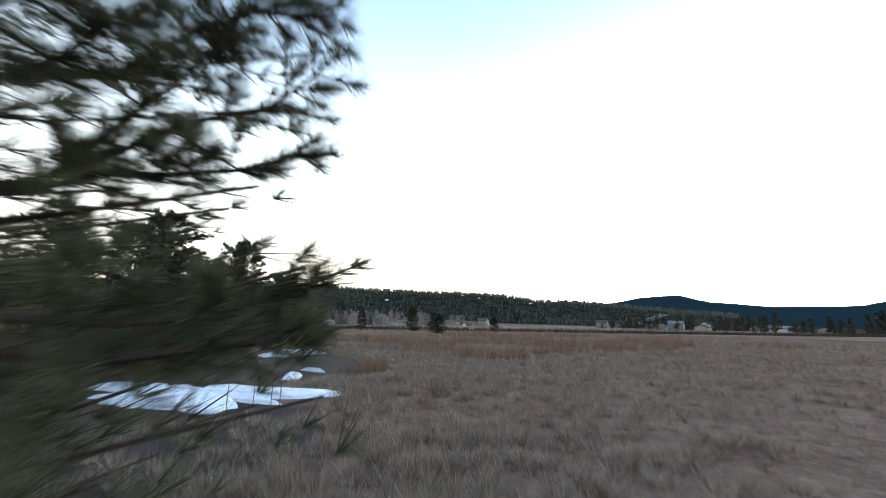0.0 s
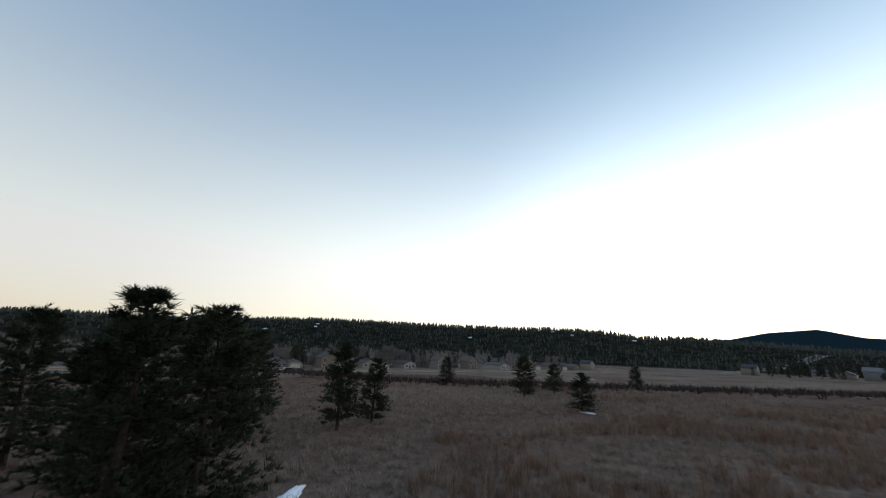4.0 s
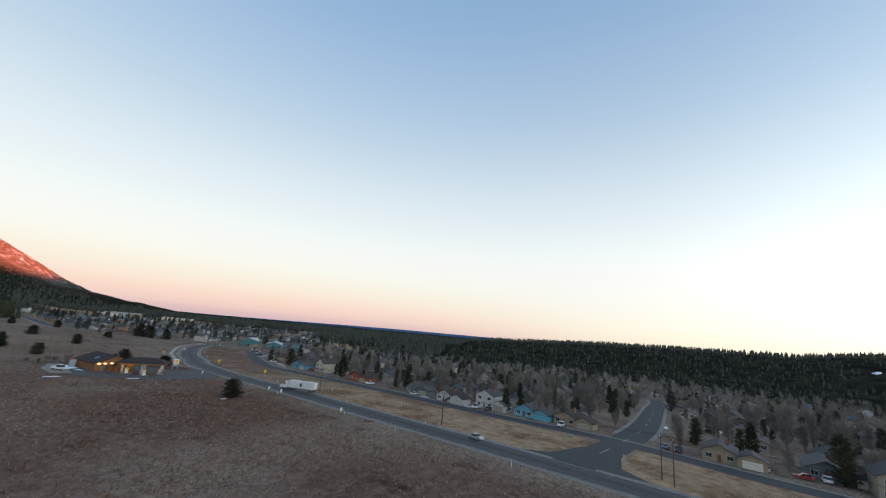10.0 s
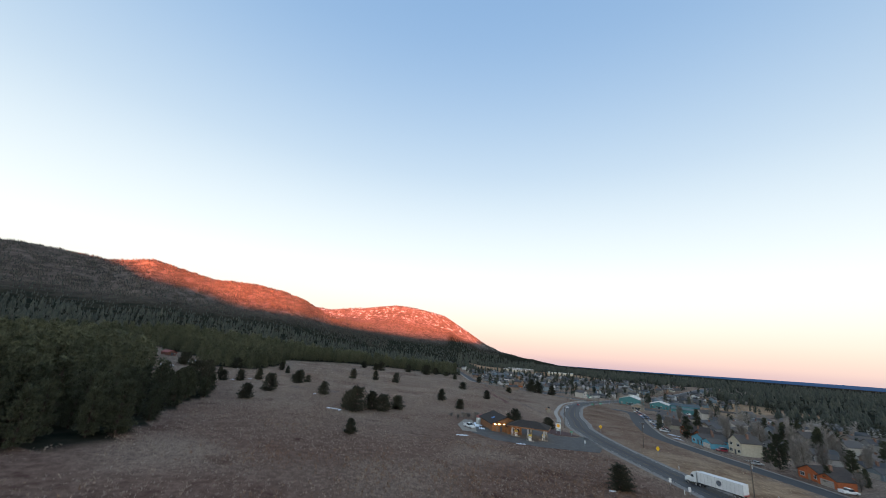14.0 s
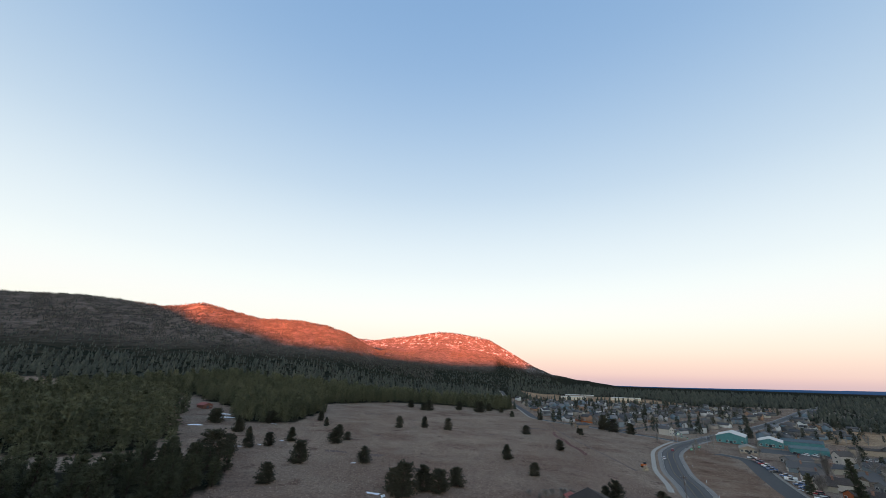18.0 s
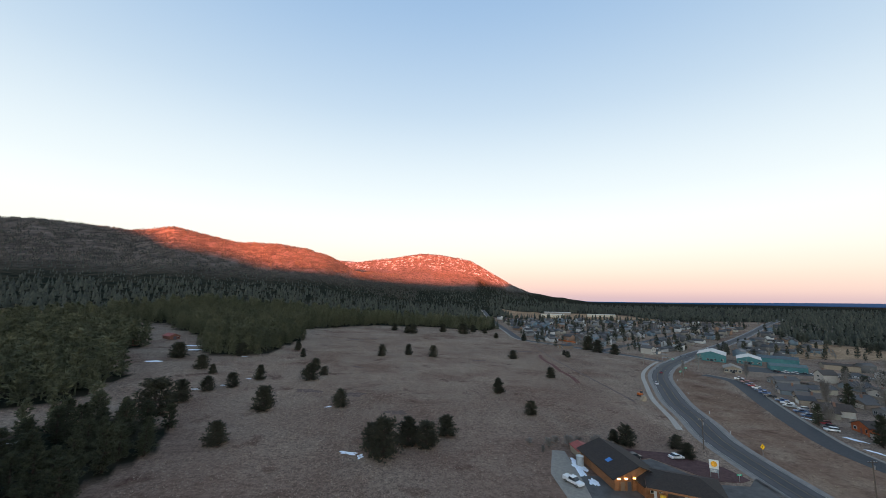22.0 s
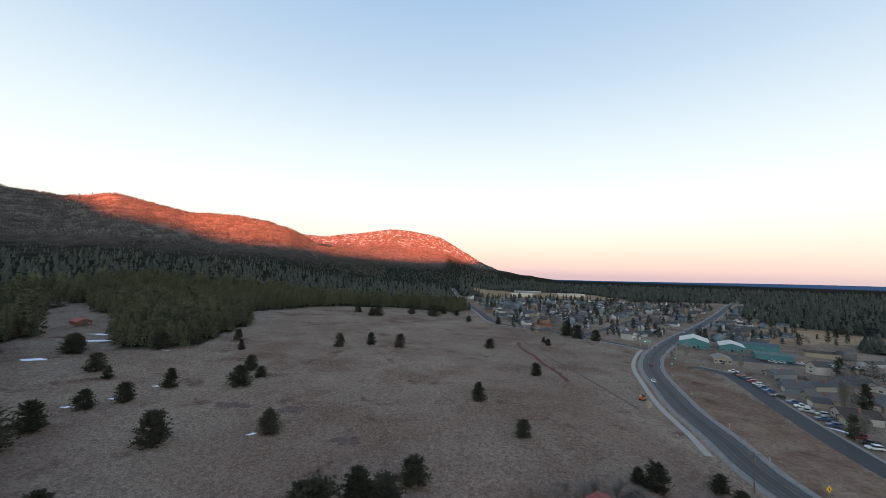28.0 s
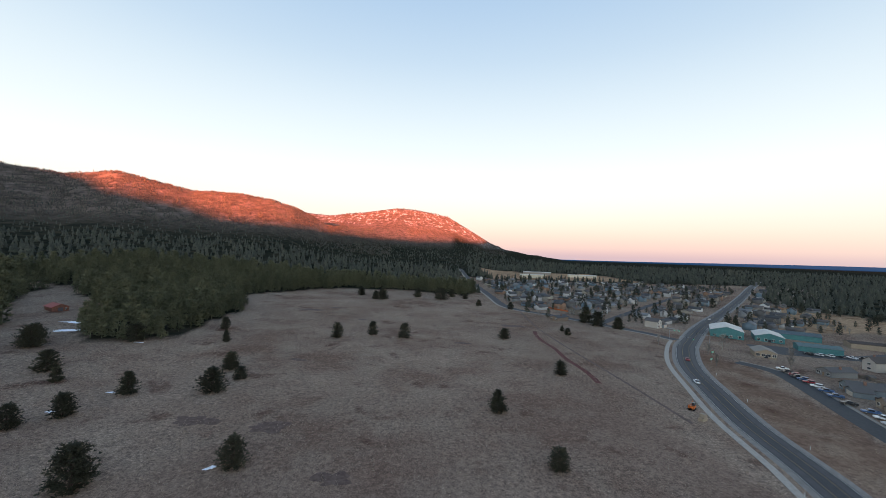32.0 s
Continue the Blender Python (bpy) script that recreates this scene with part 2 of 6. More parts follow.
def ground_material():
    m = bpy.data.materials.new("dry_grass_ground")
    m.use_nodes = True
    nt = m.node_tree
    L = nt.links
    b = nt.nodes["Principled BSDF"]
    b.inputs["Roughness"].default_value = 1.0
    b.inputs["Specular IOR Level"].default_value = 0.0
    geo = nt.nodes.new("ShaderNodeNewGeometry")

    def nz(scale, detail, a, bb, ca, cb, rough=0.6, along=1.0):
        n = nt.nodes.new("ShaderNodeTexNoise")
        n.inputs["Scale"].default_value, n.inputs["Detail"].default_value, n.inputs["Roughness"].default_value = scale, detail, rough
        stretch = nt.nodes.new("ShaderNodeVectorMath")
        stretch.operation = "MULTIPLY"
        stretch.inputs[1].default_value = (1, along, 1)
        L.new(geo.outputs["Position"], stretch.inputs[0])
        L.new(stretch.outputs[0], n.inputs["Vector"])
        r = nt.nodes.new("ShaderNodeValToRGB")
        r.color_ramp.elements[0].position, r.color_ramp.elements[1].position = a, bb
        r.color_ramp.elements[0].color, r.color_ramp.elements[1].color = (*ca, 1), (*cb, 1)
        L.new(n.outputs["Fac"], r.inputs["Fac"])
        return r.outputs["Color"]

    def mix(fac, a, bb, mode="MIX"):
        x = nt.nodes.new("ShaderNodeMix")
        x.data_type, x.blend_type = "RGBA", mode
        if isinstance(fac, float):
            x.inputs[0].default_value = fac
        else:
            L.new(fac, x.inputs[0])
        for k, v in ((6, a), (7, bb)):
            if isinstance(v, tuple):
                x.inputs[k].default_value = (*v, 1)
            else:
                L.new(v, x.inputs[k])
        return x.outputs[2]

    def att(name):
        a = nt.nodes.new("ShaderNodeAttribute")
        a.attribute_name = name
        return a.outputs["Fac"]

    patches = nz(0.018, 5, 0.38, 0.62, (0.155, 0.106, 0.084), (0.228, 0.175, 0.142))
    pale = nz(0.05, 6, 0.45, 0.7, (0.0, 0.0, 0.0), (1, 1, 1))
    grass = mix(pale, patches, (0.235, 0.185, 0.15))
    tuft = nz(0.9, 7, 0.40, 0.62, (0.42, 0.42, 0.42), (1.5, 1.46, 1.4), 0.85)
    grass = mix(0.85, grass, tuft, "MULTIPLY")
    speck = nz(2.6, 5, 0.42, 0.60, (0.72, 0.72, 0.72), (1.62, 1.58, 1.52), 0.75)
    grass = mix(0.8, grass, speck, "MULTIPLY")
    blot = nz(0.07, 3, 0.60, 0.70, (1, 1, 1), (0.5, 0.42, 0.42))
    grass = mix(0.8, grass, blot, "MULTIPLY")
    grass = mix(att("weedy"), grass, mix(0.7, nz(0.4, 6, 0.38, 0.62, (0.088, 0.052, 0.041), (0.19, 0.123, 0.094), 0.8), blot, "MULTIPLY"))
    dry = nz(0.3, 8, 0.35, 0.65, (0.185, 0.122, 0.08), (0.44, 0.305, 0.195), 0.8)
    dry = mix(0.75, dry, nz(0.06, 6, 0.48, 0.6, (1, 1, 1), (0.5, 0.42, 0.4)), "MULTIPLY")
    grass = mix(att("straw"), grass, dry)
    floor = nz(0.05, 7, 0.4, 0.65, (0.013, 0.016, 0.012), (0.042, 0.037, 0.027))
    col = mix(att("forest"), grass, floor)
    rock = nz(0.035, 8, 0.34, 0.66, (0.016, 0.016, 0.014), (0.195, 0.152, 0.128), 0.9, 0.4)
    snow = nz(0.034, 10, 0.545, 0.62, (0.0, 0.0, 0.0), (1, 1, 1), 0.78, 0.28)
    hi = nt.nodes.new("ShaderNodeMath")
    hi.operation = "MULTIPLY"
    L.new(snow, hi.inputs[0])
    L.new(att("snow"), hi.inputs[1])
    rock = mix(hi.outputs[0], rock, (0.75, 0.75, 0.78))
    col = mix(att("rock"), col, rock)
    tone = nz(0.006, 2, 0.35, 0.65, (0.85, 0.85, 0.85), (1.12, 1.12, 1.12))
    col = mix(0.6, col, tone, "MULTIPLY")
    # distance haze is put into the colour: the far plain is tinted blue
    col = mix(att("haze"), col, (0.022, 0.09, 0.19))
    # far southern hills painted dark blue-grey: haze, and sunlit red muted
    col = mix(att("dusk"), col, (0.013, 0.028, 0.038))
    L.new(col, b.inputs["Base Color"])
    rough = nt.nodes.new("ShaderNodeTexNoise")
    rough.inputs["Scale"].default_value, rough.inputs["Detail"].default_value = 0.05, 6
    L.new(geo.outputs["Position"], rough.inputs["Vector"])
    high = nt.nodes.new("ShaderNodeMath")
    high.operation = "MULTIPLY"
    L.new(rough.outputs["Fac"], high.inputs[0])
    L.new(att("rock"), high.inputs[1])
    bump = nt.nodes.new("ShaderNodeBump")
    bump.inputs["Distance"].default_value = 5.0
    L.new(high.outputs[0], bump.inputs["Height"])
    L.new(bump.outputs["Normal"], b.inputs["Normal"])
    return m


M_GROUND = ground_material()
M_ASPHALT = mat("asphalt", (0.034, 0.035, 0.040), 0.85, 0.2, 0.8, second=(0.052, 0.052, 0.057))
M_SHOULDER = mat("worn_shoulder", (0.15, 0.14, 0.132), 0.95, 0.25, 0.7, second=(0.23, 0.21, 0.195))
M_DARKROAD = mat("new_asphalt", (0.028, 0.03, 0.034), 0.8, 0.2, 0.8, second=(0.042, 0.044, 0.048))
M_CONCRETE = mat("concrete", (0.225, 0.20, 0.172), 0.9, 0.15, 1.2)
M_LINE = mat("road_paint", (0.42, 0.41, 0.39), 0.7, 0.35, 1.5)
M_PATH = mat("pale_concrete", (0.31, 0.28, 0.245), 0.9, 0.15, 1.0)
M_YLINE = mat("yellow_paint", (0.22, 0.16, 0.06), 0.7, 0.35, 1.5)


def mesh_ob(name, verts, faces, material, parent=None, label=""):
    me = bpy.data.meshes.new(name)
    me.from_pydata(verts, [], faces)
    me.materials.append(material)
    me.update()
    ob = new(name, me)
    if parent:
        ob.parent = parent
    if label:
        ob["label"] = label
    return ob


def build_ground():
    radii = [0] + [6 * k for k in range(1, 51)] + [300 + 12 * k for k in range(1, 26)]
    r = 600
    while r < 4750:
        r *= 1.035
        radii.append(min(r, 4800))
    n = 540
    verts, faces = [(0, 0, 0)], []
    for r in radii[1:]:
        for k in range(n):
            a = 2 * math.pi * k / n
            x, y = r * math.sin(a), r * math.cos(a)
            verts.append((x, y, ground_z(x, y)))
    for k in range(n):
        faces.append((0, 1 + (k + 1) % n, 1 + k))
    for j in range(len(radii) - 2):
        o = 1 + j * n
        for k in range(n):
            k2 = (k + 1) % n
            faces.append((o + k, o + k2, o + n + k2, o + n + k))
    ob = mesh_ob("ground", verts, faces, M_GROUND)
    cover = {k: [0.0] * len(verts) for k in ("forest", "rock", "snow", "haze", "dusk", "straw", "weedy")}
    for i, (x, y, z) in enumerate(verts):
        r, az = math.hypot(x, y), math.degrees(math.atan2(x, y))
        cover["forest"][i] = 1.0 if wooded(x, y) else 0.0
        cover["straw"][i] = (1 - 0.8 * smooth(40, 135, y)) if inside(STRAW, x, y) else 1.0 if inside(PALE_FIELD, x, y) or (900 < y < 1600 and 110 < x < 620 and not wooded(x, y)) else 0.0
        if x < -15 and -260 < y < -60 and x > -140:
            cover["weedy"][i] = 0.55 + 0.45 * smooth(-0.3, 0.3, noise.noise(Vector((x / 20, y / 20, 2.0))))
        elif -130 < x < 92 and -220 < y < 260:
            edge = min(smooth(-130, -60, x), 1 - smooth(72, 90, x), 1 - 0.5 * smooth(25, 90, y - 80 * smooth(0, 60, x)) - 0.5 * smooth(110, 250, y - 60 * smooth(0, 60, x)))
            cover["weedy"][i] = edge * (0.3 + 0.7 * smooth(-0.25, 0.3, noise.noise(Vector((x / 45, y / 45, 2.0))) + 0.2))
        elif y > 70 and inside(STRAW, x, y):
            cover["weedy"][i] = 0.9 * smooth(70, 130, y) * smooth(-0.35, 0.15, noise.noise(Vector((x / 11, y / 11, 4.0))))
        near = smooth(900, 1350, r) if -85 < az < 3 else 0.0
        far = smooth(2300, 2800, r) if -30 < az < 14 else 0.0
        cover["rock"][i] = max(near * smooth(60, 130, z), far * smooth(70, 130, z))
        cover["snow"][i] = far * smooth(2500, 3000, r)
        # masks of the painted haze, by distance and bearing
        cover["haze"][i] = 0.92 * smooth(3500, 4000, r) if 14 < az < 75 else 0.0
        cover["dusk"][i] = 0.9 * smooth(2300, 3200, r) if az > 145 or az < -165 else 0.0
    for k, values in cover.items():
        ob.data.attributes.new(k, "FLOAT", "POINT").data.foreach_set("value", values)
    for p in ob.data.polygons:
        p.use_smooth = True
    return tagged(ob, "dry brown grass valley floor rising into forested hills", "ground", kind="structure")


ground = build_ground()


def spline(pts, step=6.0):
    out = []
    P = [Vector((*p, 0)) for p in pts]
    for i in range(len(P) - 1):
        a, b, c, d = P[max(0, i - 1)], P[i], P[i + 1], P[min(len(P) - 1, i + 2)]
        n = max(1, int((c - b).length / step))
        for k in range(n):
            t = k / n
            out.append(0.5 * ((2 * b) + (c - a) * t + (2 * a - 5 * b + 4 * c - d) * t * t + (3 * b - a - 3 * c + d) * t ** 3))
    out.append(P[-1])
    return out


def ribbon(name, line, left, right, material, lift=0.05, parent=None, label="", z_at=None):
    """A strip along a line between two offsets, positive to the right."""
    verts, faces = [], []
    for i, p in enumerate(line):
        t = (line[min(i + 1, len(line) - 1)] - line[max(i - 1, 0)]).normalized()
        s = Vector((t.y, -t.x, 0))
        for o in (left, right):
            q = p + s * o
            verts.append((q.x, q.y, (z_at or ground_z)(q.x, q.y) + lift))
    for i in range(len(line) - 1):
        faces.append((2 * i, 2 * i + 1, 2 * i + 3, 2 * i + 2))
    return mesh_ob(name, verts, faces, material, parent, label)


HIGHWAY = spline([(98, -900), (97.5, -300), (97.5, -120), (97.5, -75), (97.5, -40), (97, 0), (96.5, 40), (95, 75), (94.5, 105), (97.3, 140), (100.5, 155), (105.2, 169), (108.8, 183), (114.1, 202.6), (125, 231), (143.7, 275.4), (170, 318), (194, 349), (258, 424), (356, 525), (532, 704), (662, 840), (900, 1090)])
FRONTAGE = spline([(128, -500), (136, -200), (140, -118), (146, -86), (150, -66), (147, -30), (146, 0), (146, 40), (144, 80), (141, 110), (140, 143), (149, 172), (167, 215), (184, 252), (192, 276), (184, 293)])
CROSS = spline([(97, -68), (140, -70), (200, -68.5), (300, -58), (372, -50), (400, -36), (404, 10)])
NORTH_ROAD = spline([(186, 352), (176, 372), (158, 394), (122, 438), (84, 480), (80, 584), (76, 764), (74, 1060)])
SIDE_ROAD = spline([(150, 404), (201, 466), (290, 567), (380, 660)])
roads = [(HIGHWAY, 9), (FRONTAGE, 6), (CROSS, 7), (NORTH_ROAD, 6), (SIDE_ROAD, 5)]


def slab(name, poly, material, lift, parent=None, label="", thick=0.25):
    """A flat piece lying on the ground, with sides."""
    n = len(poly)
    v = [(x, y, ground_z(x, y) + lift) for x, y in poly] + [(x, y, ground_z(x, y) - thick) for x, y in poly]
    f = [tuple(range(n))] + [(i, i + n, (i + 1) % n + n, (i + 1) % n) for i in range(n)]
    ob = mesh_ob(name, v, f, material, parent, label)
    bm = bmesh.new()
    bm.from_mesh(ob.data)
    bmesh.ops.recalc_face_normals(bm, faces=bm.faces)
    bmesh.ops.triangulate(bm, faces=bm.faces)
    bm.to_mesh(ob.data)
    bm.free()
    return ob


def dashes(name, line, off, width, material, parent, length=3.0, gap=9.0, lift=0.10, start=0, stop=10 ** 6):
    verts, faces, run = [], [], 0.0
    for p, q in zip(line, line[1:]):
        t = (q - p).normalized()
        s = Vector((t.y, -t.x, 0))
        d, end = 0.0, (q - p).length
        while d < end:
            if (run + d) % (length + gap) < length and start < run + d < stop:
                a = p + t * d
                b = p + t * min(d + 1.5, end)
                k = len(verts)
                for c in (a + s * (off - width / 2), a + s * (off + width / 2), b + s * (off + width / 2), b + s * (off - width / 2)):
                    verts.append((c.x, c.y, ground_z(c.x, c.y) + lift))
                faces.append((k, k + 1, k + 2, k + 3))
            d += 1.5
        run += end
    return mesh_ob(name, verts, faces, material, parent)


highway = tagged(ribbon("highway", HIGHWAY, -5.6, 5.6, M_ASPHALT, 0.07), "grey asphalt highway with painted lines, bending through dry grass", "road", kind="structure")
ribbon("shoulder", HIGHWAY, -7.6, -5.6, M_SHOULDER, 0.06, highway)
ribbon("shoulder", HIGHWAY, 5.6, 7.6, M_SHOULDER, 0.06, highway)
for o in (-5.2, 5.2):
    ribbon("edge_line", HIGHWAY, o - 0.08, o + 0.08, M_LINE, 0.085, highway)
for o in (-1.75, 1.75):
    ribbon("centre_line", HIGHWAY, o - 0.07, o + 0.07, M_YLINE, 0.085, highway)
for o in (-3.5, 3.5):
    ribbon("tyre_track", HIGHWAY, o - 1.0, o + 1.0, mat("polished_lane", (0.052, 0.052, 0.056), 0.75, 0.2, 0.5), 0.078, highway)
frontage = tagged(ribbon("frontage_road", FRONTAGE, -4.6, 4.6, M_DARKROAD, 0.05), "dark fresh asphalt frontage road beside the houses", "road", kind="structure")
ribbon("kerb", FRONTAGE, 4.6, 6.3, M_CONCRETE, 0.13, frontage, "pale concrete gutter and pavement")
cross = tagged(ribbon("side_street", CROSS, -5.5, 5.5, M_DARKROAD, 0.062), "residential side street joining the highway", "road", kind="structure")
slab("junction", [(100.5, -40), (104, -52), (110, -60), (128, -63.5), (128, -74.5), (112, -78), (105, -86), (100.5, -98)], M_DARKROAD, 0.058, cross)
dashes("centre_line", CROSS, 0, 0.22, M_LINE, cross, 9, 18, start=22, stop=200)
ribbon("kerb", CROSS[12:], -7.2, -5.5, M_CONCRETE, 0.14, cross)
ribbon("kerb", CROSS[12:], 5.5, 7.2, M_CONCRETE, 0.14, cross)
north = tagged(ribbon("north_road", NORTH_ROAD, -4.5, 4.5, M_ASPHALT, 0.066), "grey asphalt road running north along the field", "road", kind="structure")
ribbon("shoulder", NORTH_ROAD, -7.5, -4.5, M_CONCRETE, 0.05, north)
side = tagged(ribbon("village_street", SIDE_ROAD, -3.5, 3.5, M_ASPHALT, 0.055), "narrow village street between houses", "road", kind="structure")
PAVED = [p for p in HIGHWAY if 150 < p.y < 345]
strip = tagged(ribbon("pavement", PAVED, -11.7, -9.3, M_PATH, 0.1), "pale concrete footpath along the highway bend", "pavement", kind="structure")


def clear_of_roads(x, y, extra=0.0):
    for line, half in roads:
        for p in line[::2]:
            if (p.x - x) ** 2 + (p.y - y) ** 2 < (half + extra + 6) ** 2 and min((q.x - x) ** 2 + (q.y - y) ** 2 for q in line) < (half + extra) ** 2:
                return False
    return True


# ---- trees ----
def leaf_material(name, a, b, rough=0.85):
    m = bpy.data.materials.new(name)
    m.use_nodes = True
    nt = m.node_tree
    p = nt.nodes["Principled BSDF"]
    p.inputs["Roughness"].default_value = rough
    p.inputs["Specular IOR Level"].default_value = 0.2
    geo = nt.nodes.new("ShaderNodeNewGeometry")
    info = nt.nodes.new("ShaderNodeObjectInfo")
    tone = nt.nodes.new("ShaderNodeAttribute")
    tone.attribute_name = "tone"
    last = None
    for source, weight in ((geo.outputs["Random Per Island"], 0.42), (info.outputs["Random"], 0.3), (tone.outputs["Fac"], 0.45)):
        k = nt.nodes.new("ShaderNodeMath")
        k.operation = "MULTIPLY_ADD"
        k.inputs[1].default_value, k.inputs[2].default_value = weight, 0.0
        nt.links.new(source, k.inputs[0])
        if last:
            nt.links.new(last.outputs[0], k.inputs[2])
        last = k
    sc = last
    r = nt.nodes.new("ShaderNodeValToRGB")
    r.color_ramp.elements[0].color, r.color_ramp.elements[1].color = (*a, 1), (*b, 1)
    nt.links.new(sc.outputs[0], r.inputs["Fac"])
    nt.links.new(r.outputs["Color"], p.inputs["Base Color"])
    return m


M_NEEDLE = leaf_material("pine_needles", (0.018, 0.024, 0.014), (0.066, 0.072, 0.038))
M_FOREST = leaf_material("forest_needles", (0.016, 0.021, 0.013), (0.115, 0.118, 0.072))
M_FARWOOD = leaf_material("far_wood_needles", (0.022, 0.027, 0.021), (0.08, 0.08, 0.06))
M_NEARNEEDLE = leaf_material("long_pine_needles", (0.05, 0.056, 0.034), (0.15, 0.15, 0.09))
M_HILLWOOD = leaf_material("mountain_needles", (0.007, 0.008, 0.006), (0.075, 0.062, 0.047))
M_FIELDPINE = leaf_material("field_pine_needles", (0.025, 0.027, 0.019), (0.08, 0.075, 0.05))
M_TWIG = leaf_material("bare_twigs", (0.12, 0.105, 0.096), (0.29, 0.265, 0.24))
M_BARK = mat("pine_bark", (0.045, 0.032, 0.026), 0.95, 0.4, 3.0, 0.4)
M_GREYBARK = mat("grey_bark", (0.12, 0.095, 0.08), 0.95, 0.3, 3.0, 0.3)
M_STRAW = leaf_material("dry_grass_blades", (0.12, 0.085, 0.066), (0.38, 0.295, 0.222), 0.9)
M_WEED = leaf_material("rust_weeds", (0.08, 0.043, 0.03), (0.26, 0.155, 0.10), 0.9)
M_SNOW = mat("old_snow", (0.62, 0.66, 0.74), 0.6, 0.1, 2.5, 0.3, second=(0.86, 0.88, 0.92))


def tube(path, radii, sides=5):
    v, f = [], []
    for i, p in enumerate(path):
        d = (path[min(i + 1, len(path) - 1)] - path[max(0, i - 1)]).normalized()
        a = d.orthogonal().normalized()
        b = d.cross(a)
        for k in range(sides):
            w = 2 * math.pi * k / sides
            v.append(tuple(p + (a * math.cos(w) + b * math.sin(w)) * radii[i]))
    for i in range(len(path) - 1):
        for k in range(sides):
            f.append((i * sides + k, i * sides + (k + 1) % sides, (i + 1) * sides + (k + 1) % sides, (i + 1) * sides + k))
    return v, f


def join(pieces):
    v, f = [], []
    for a, b in pieces:
        o = len(v)
        v.extend(a)
        f.extend(tuple(i + o for i in q) for q in b)
    return v, f


def tuft(rng, c, d, size, count, width):
    """Needles that fan out from c round the direction d: thin triangles."""
    v, f = [], []
    for _ in range(count):
        w = (d + Vector((rng.uniform(-1, 1), rng.uniform(-1, 1), rng.uniform(-0.7, 1)))).normalized()
        s = w.orthogonal().normalized()
        s.rotate(Matrix.Rotation(rng.uniform(0, 6.28), 3, w))
        L = size * rng.uniform(0.6, 1.15)
        k = len(v)
        v += [tuple(c + s * width), tuple(c - s * width), tuple(c + w * L)]
        f.append((k, k + 1, k + 2))
    return v, f


def pine(seed, h, r, levels=13, per=6, steps=4, needles=8, size=None, width=None, low=0.06, shape=0.75, limbs=True, trunk_r=None):
    """Trunk and crown of a pine of height h and crown radius r."""
    rng = random.Random(seed)
    tr = trunk_r or 0.02 * h + 0.04
    bend = Vector((rng.uniform(-1, 1), rng.uniform(-1, 1), 0)) * 0.02 * h
    stem = [Vector((0, 0, -0.3)), Vector((0, 0, h * 0.3)) + bend * 0.4, Vector((0, 0, h * 0.65)) + bend, Vector((0, 0, h * 0.97)) + bend * 0.6]
    trunk = [tube(stem, [tr * 1.15, tr * 0.85, tr * 0.5, tr * 0.08], 7)]
    crown = []
    size = size or 0.11 * r + 0.25
    width = width or size * 0.16
    for lv in range(levels):
        u = (lv + rng.uniform(0.1, 0.9)) / levels
        reach = r * (max(0.02, 1 - u) ** shape) * (0.55 + 0.45 * min(1, u * 5 + 0.25))
        for k in range(per if u < 0.8 else max(3, per - 2)):
            a = rng.uniform(0, 6.283)
            z = h * (low + (0.98 - low) * min(0.99, max(0.0, u + rng.uniform(-0.9, 0.9) / levels)))
            L = reach * rng.uniform(0.6, 1.2)
            droop = rng.uniform(-0.05, 0.4) + 1.5 * u * u
            base = Vector((0, 0, z)) + bend * u
            d = Vector((math.cos(a), math.sin(a), 0))
            tip = base + d * L + Vector((0, 0, L * droop * 0.6))
            if limbs and L > 0.5:
                mid = (base + tip) / 2 - Vector((0, 0, 0.06 * L))
                trunk.append(tube([base, mid, tip], [tr * 0.22 * (1 - 0.6 * u), tr * 0.13 * (1 - 0.6 * u), 0.012], 3))
            for s in range(steps):
                q = (s + rng.uniform(0.3, 1.0)) / steps
                q = 0.28 + 0.72 * q
                side = d.cross(Vector((0, 0, 1))) * rng.uniform(-0.32, 0.32) * L * q
                c = base.lerp(tip, q) + side + Vector((0, 0, rng.uniform(-0.1, 0.12) * L))
                out = (d * 0.8 + side * 0.6 / max(L, 0.1) + Vector((0, 0, 0.45))).normalized()
                crown.append(tuft(rng, c, out, size * rng.uniform(0.75, 1.25), needles, width))
    crown.append(tuft(rng, Vector((0, 0, h * 0.96)) + bend * 0.6, Vector((0, 0, 1)), size, needles * 2, width))
    return join(trunk), join(crown)


def thing(name, label, category, group="", m=None):
    ob = new(name)
    ob.empty_display_size = 0.5
    if m is not None:
        ob.matrix_basis = m
    return tagged(ob, label, category, group)


def part(name, vf, material, parent, label=""):
    return mesh_ob(name, vf[0], vf[1], material, parent, label)


def make_tree(name, label, group, trunk, crown, m_bark, m_leaf):
    t = thing(name, label, "tree", group)
    part("trunk", trunk, m_bark, t)
    part("crown", crown, m_leaf, t)
    return t


def plant(proto, x, y, height, proto_h, wide=1.0, label="", turn=None, rng=random):
    k = height / proto_h
    t = copy_thing(proto, pose(x, y, ground_z(x, y) - 0.05, 0, 0, rng.uniform(0, 360) if turn is None else turn))
    t.scale = (k * wide, k * wide, k)
    if label:
        t["label"] = label
    return t


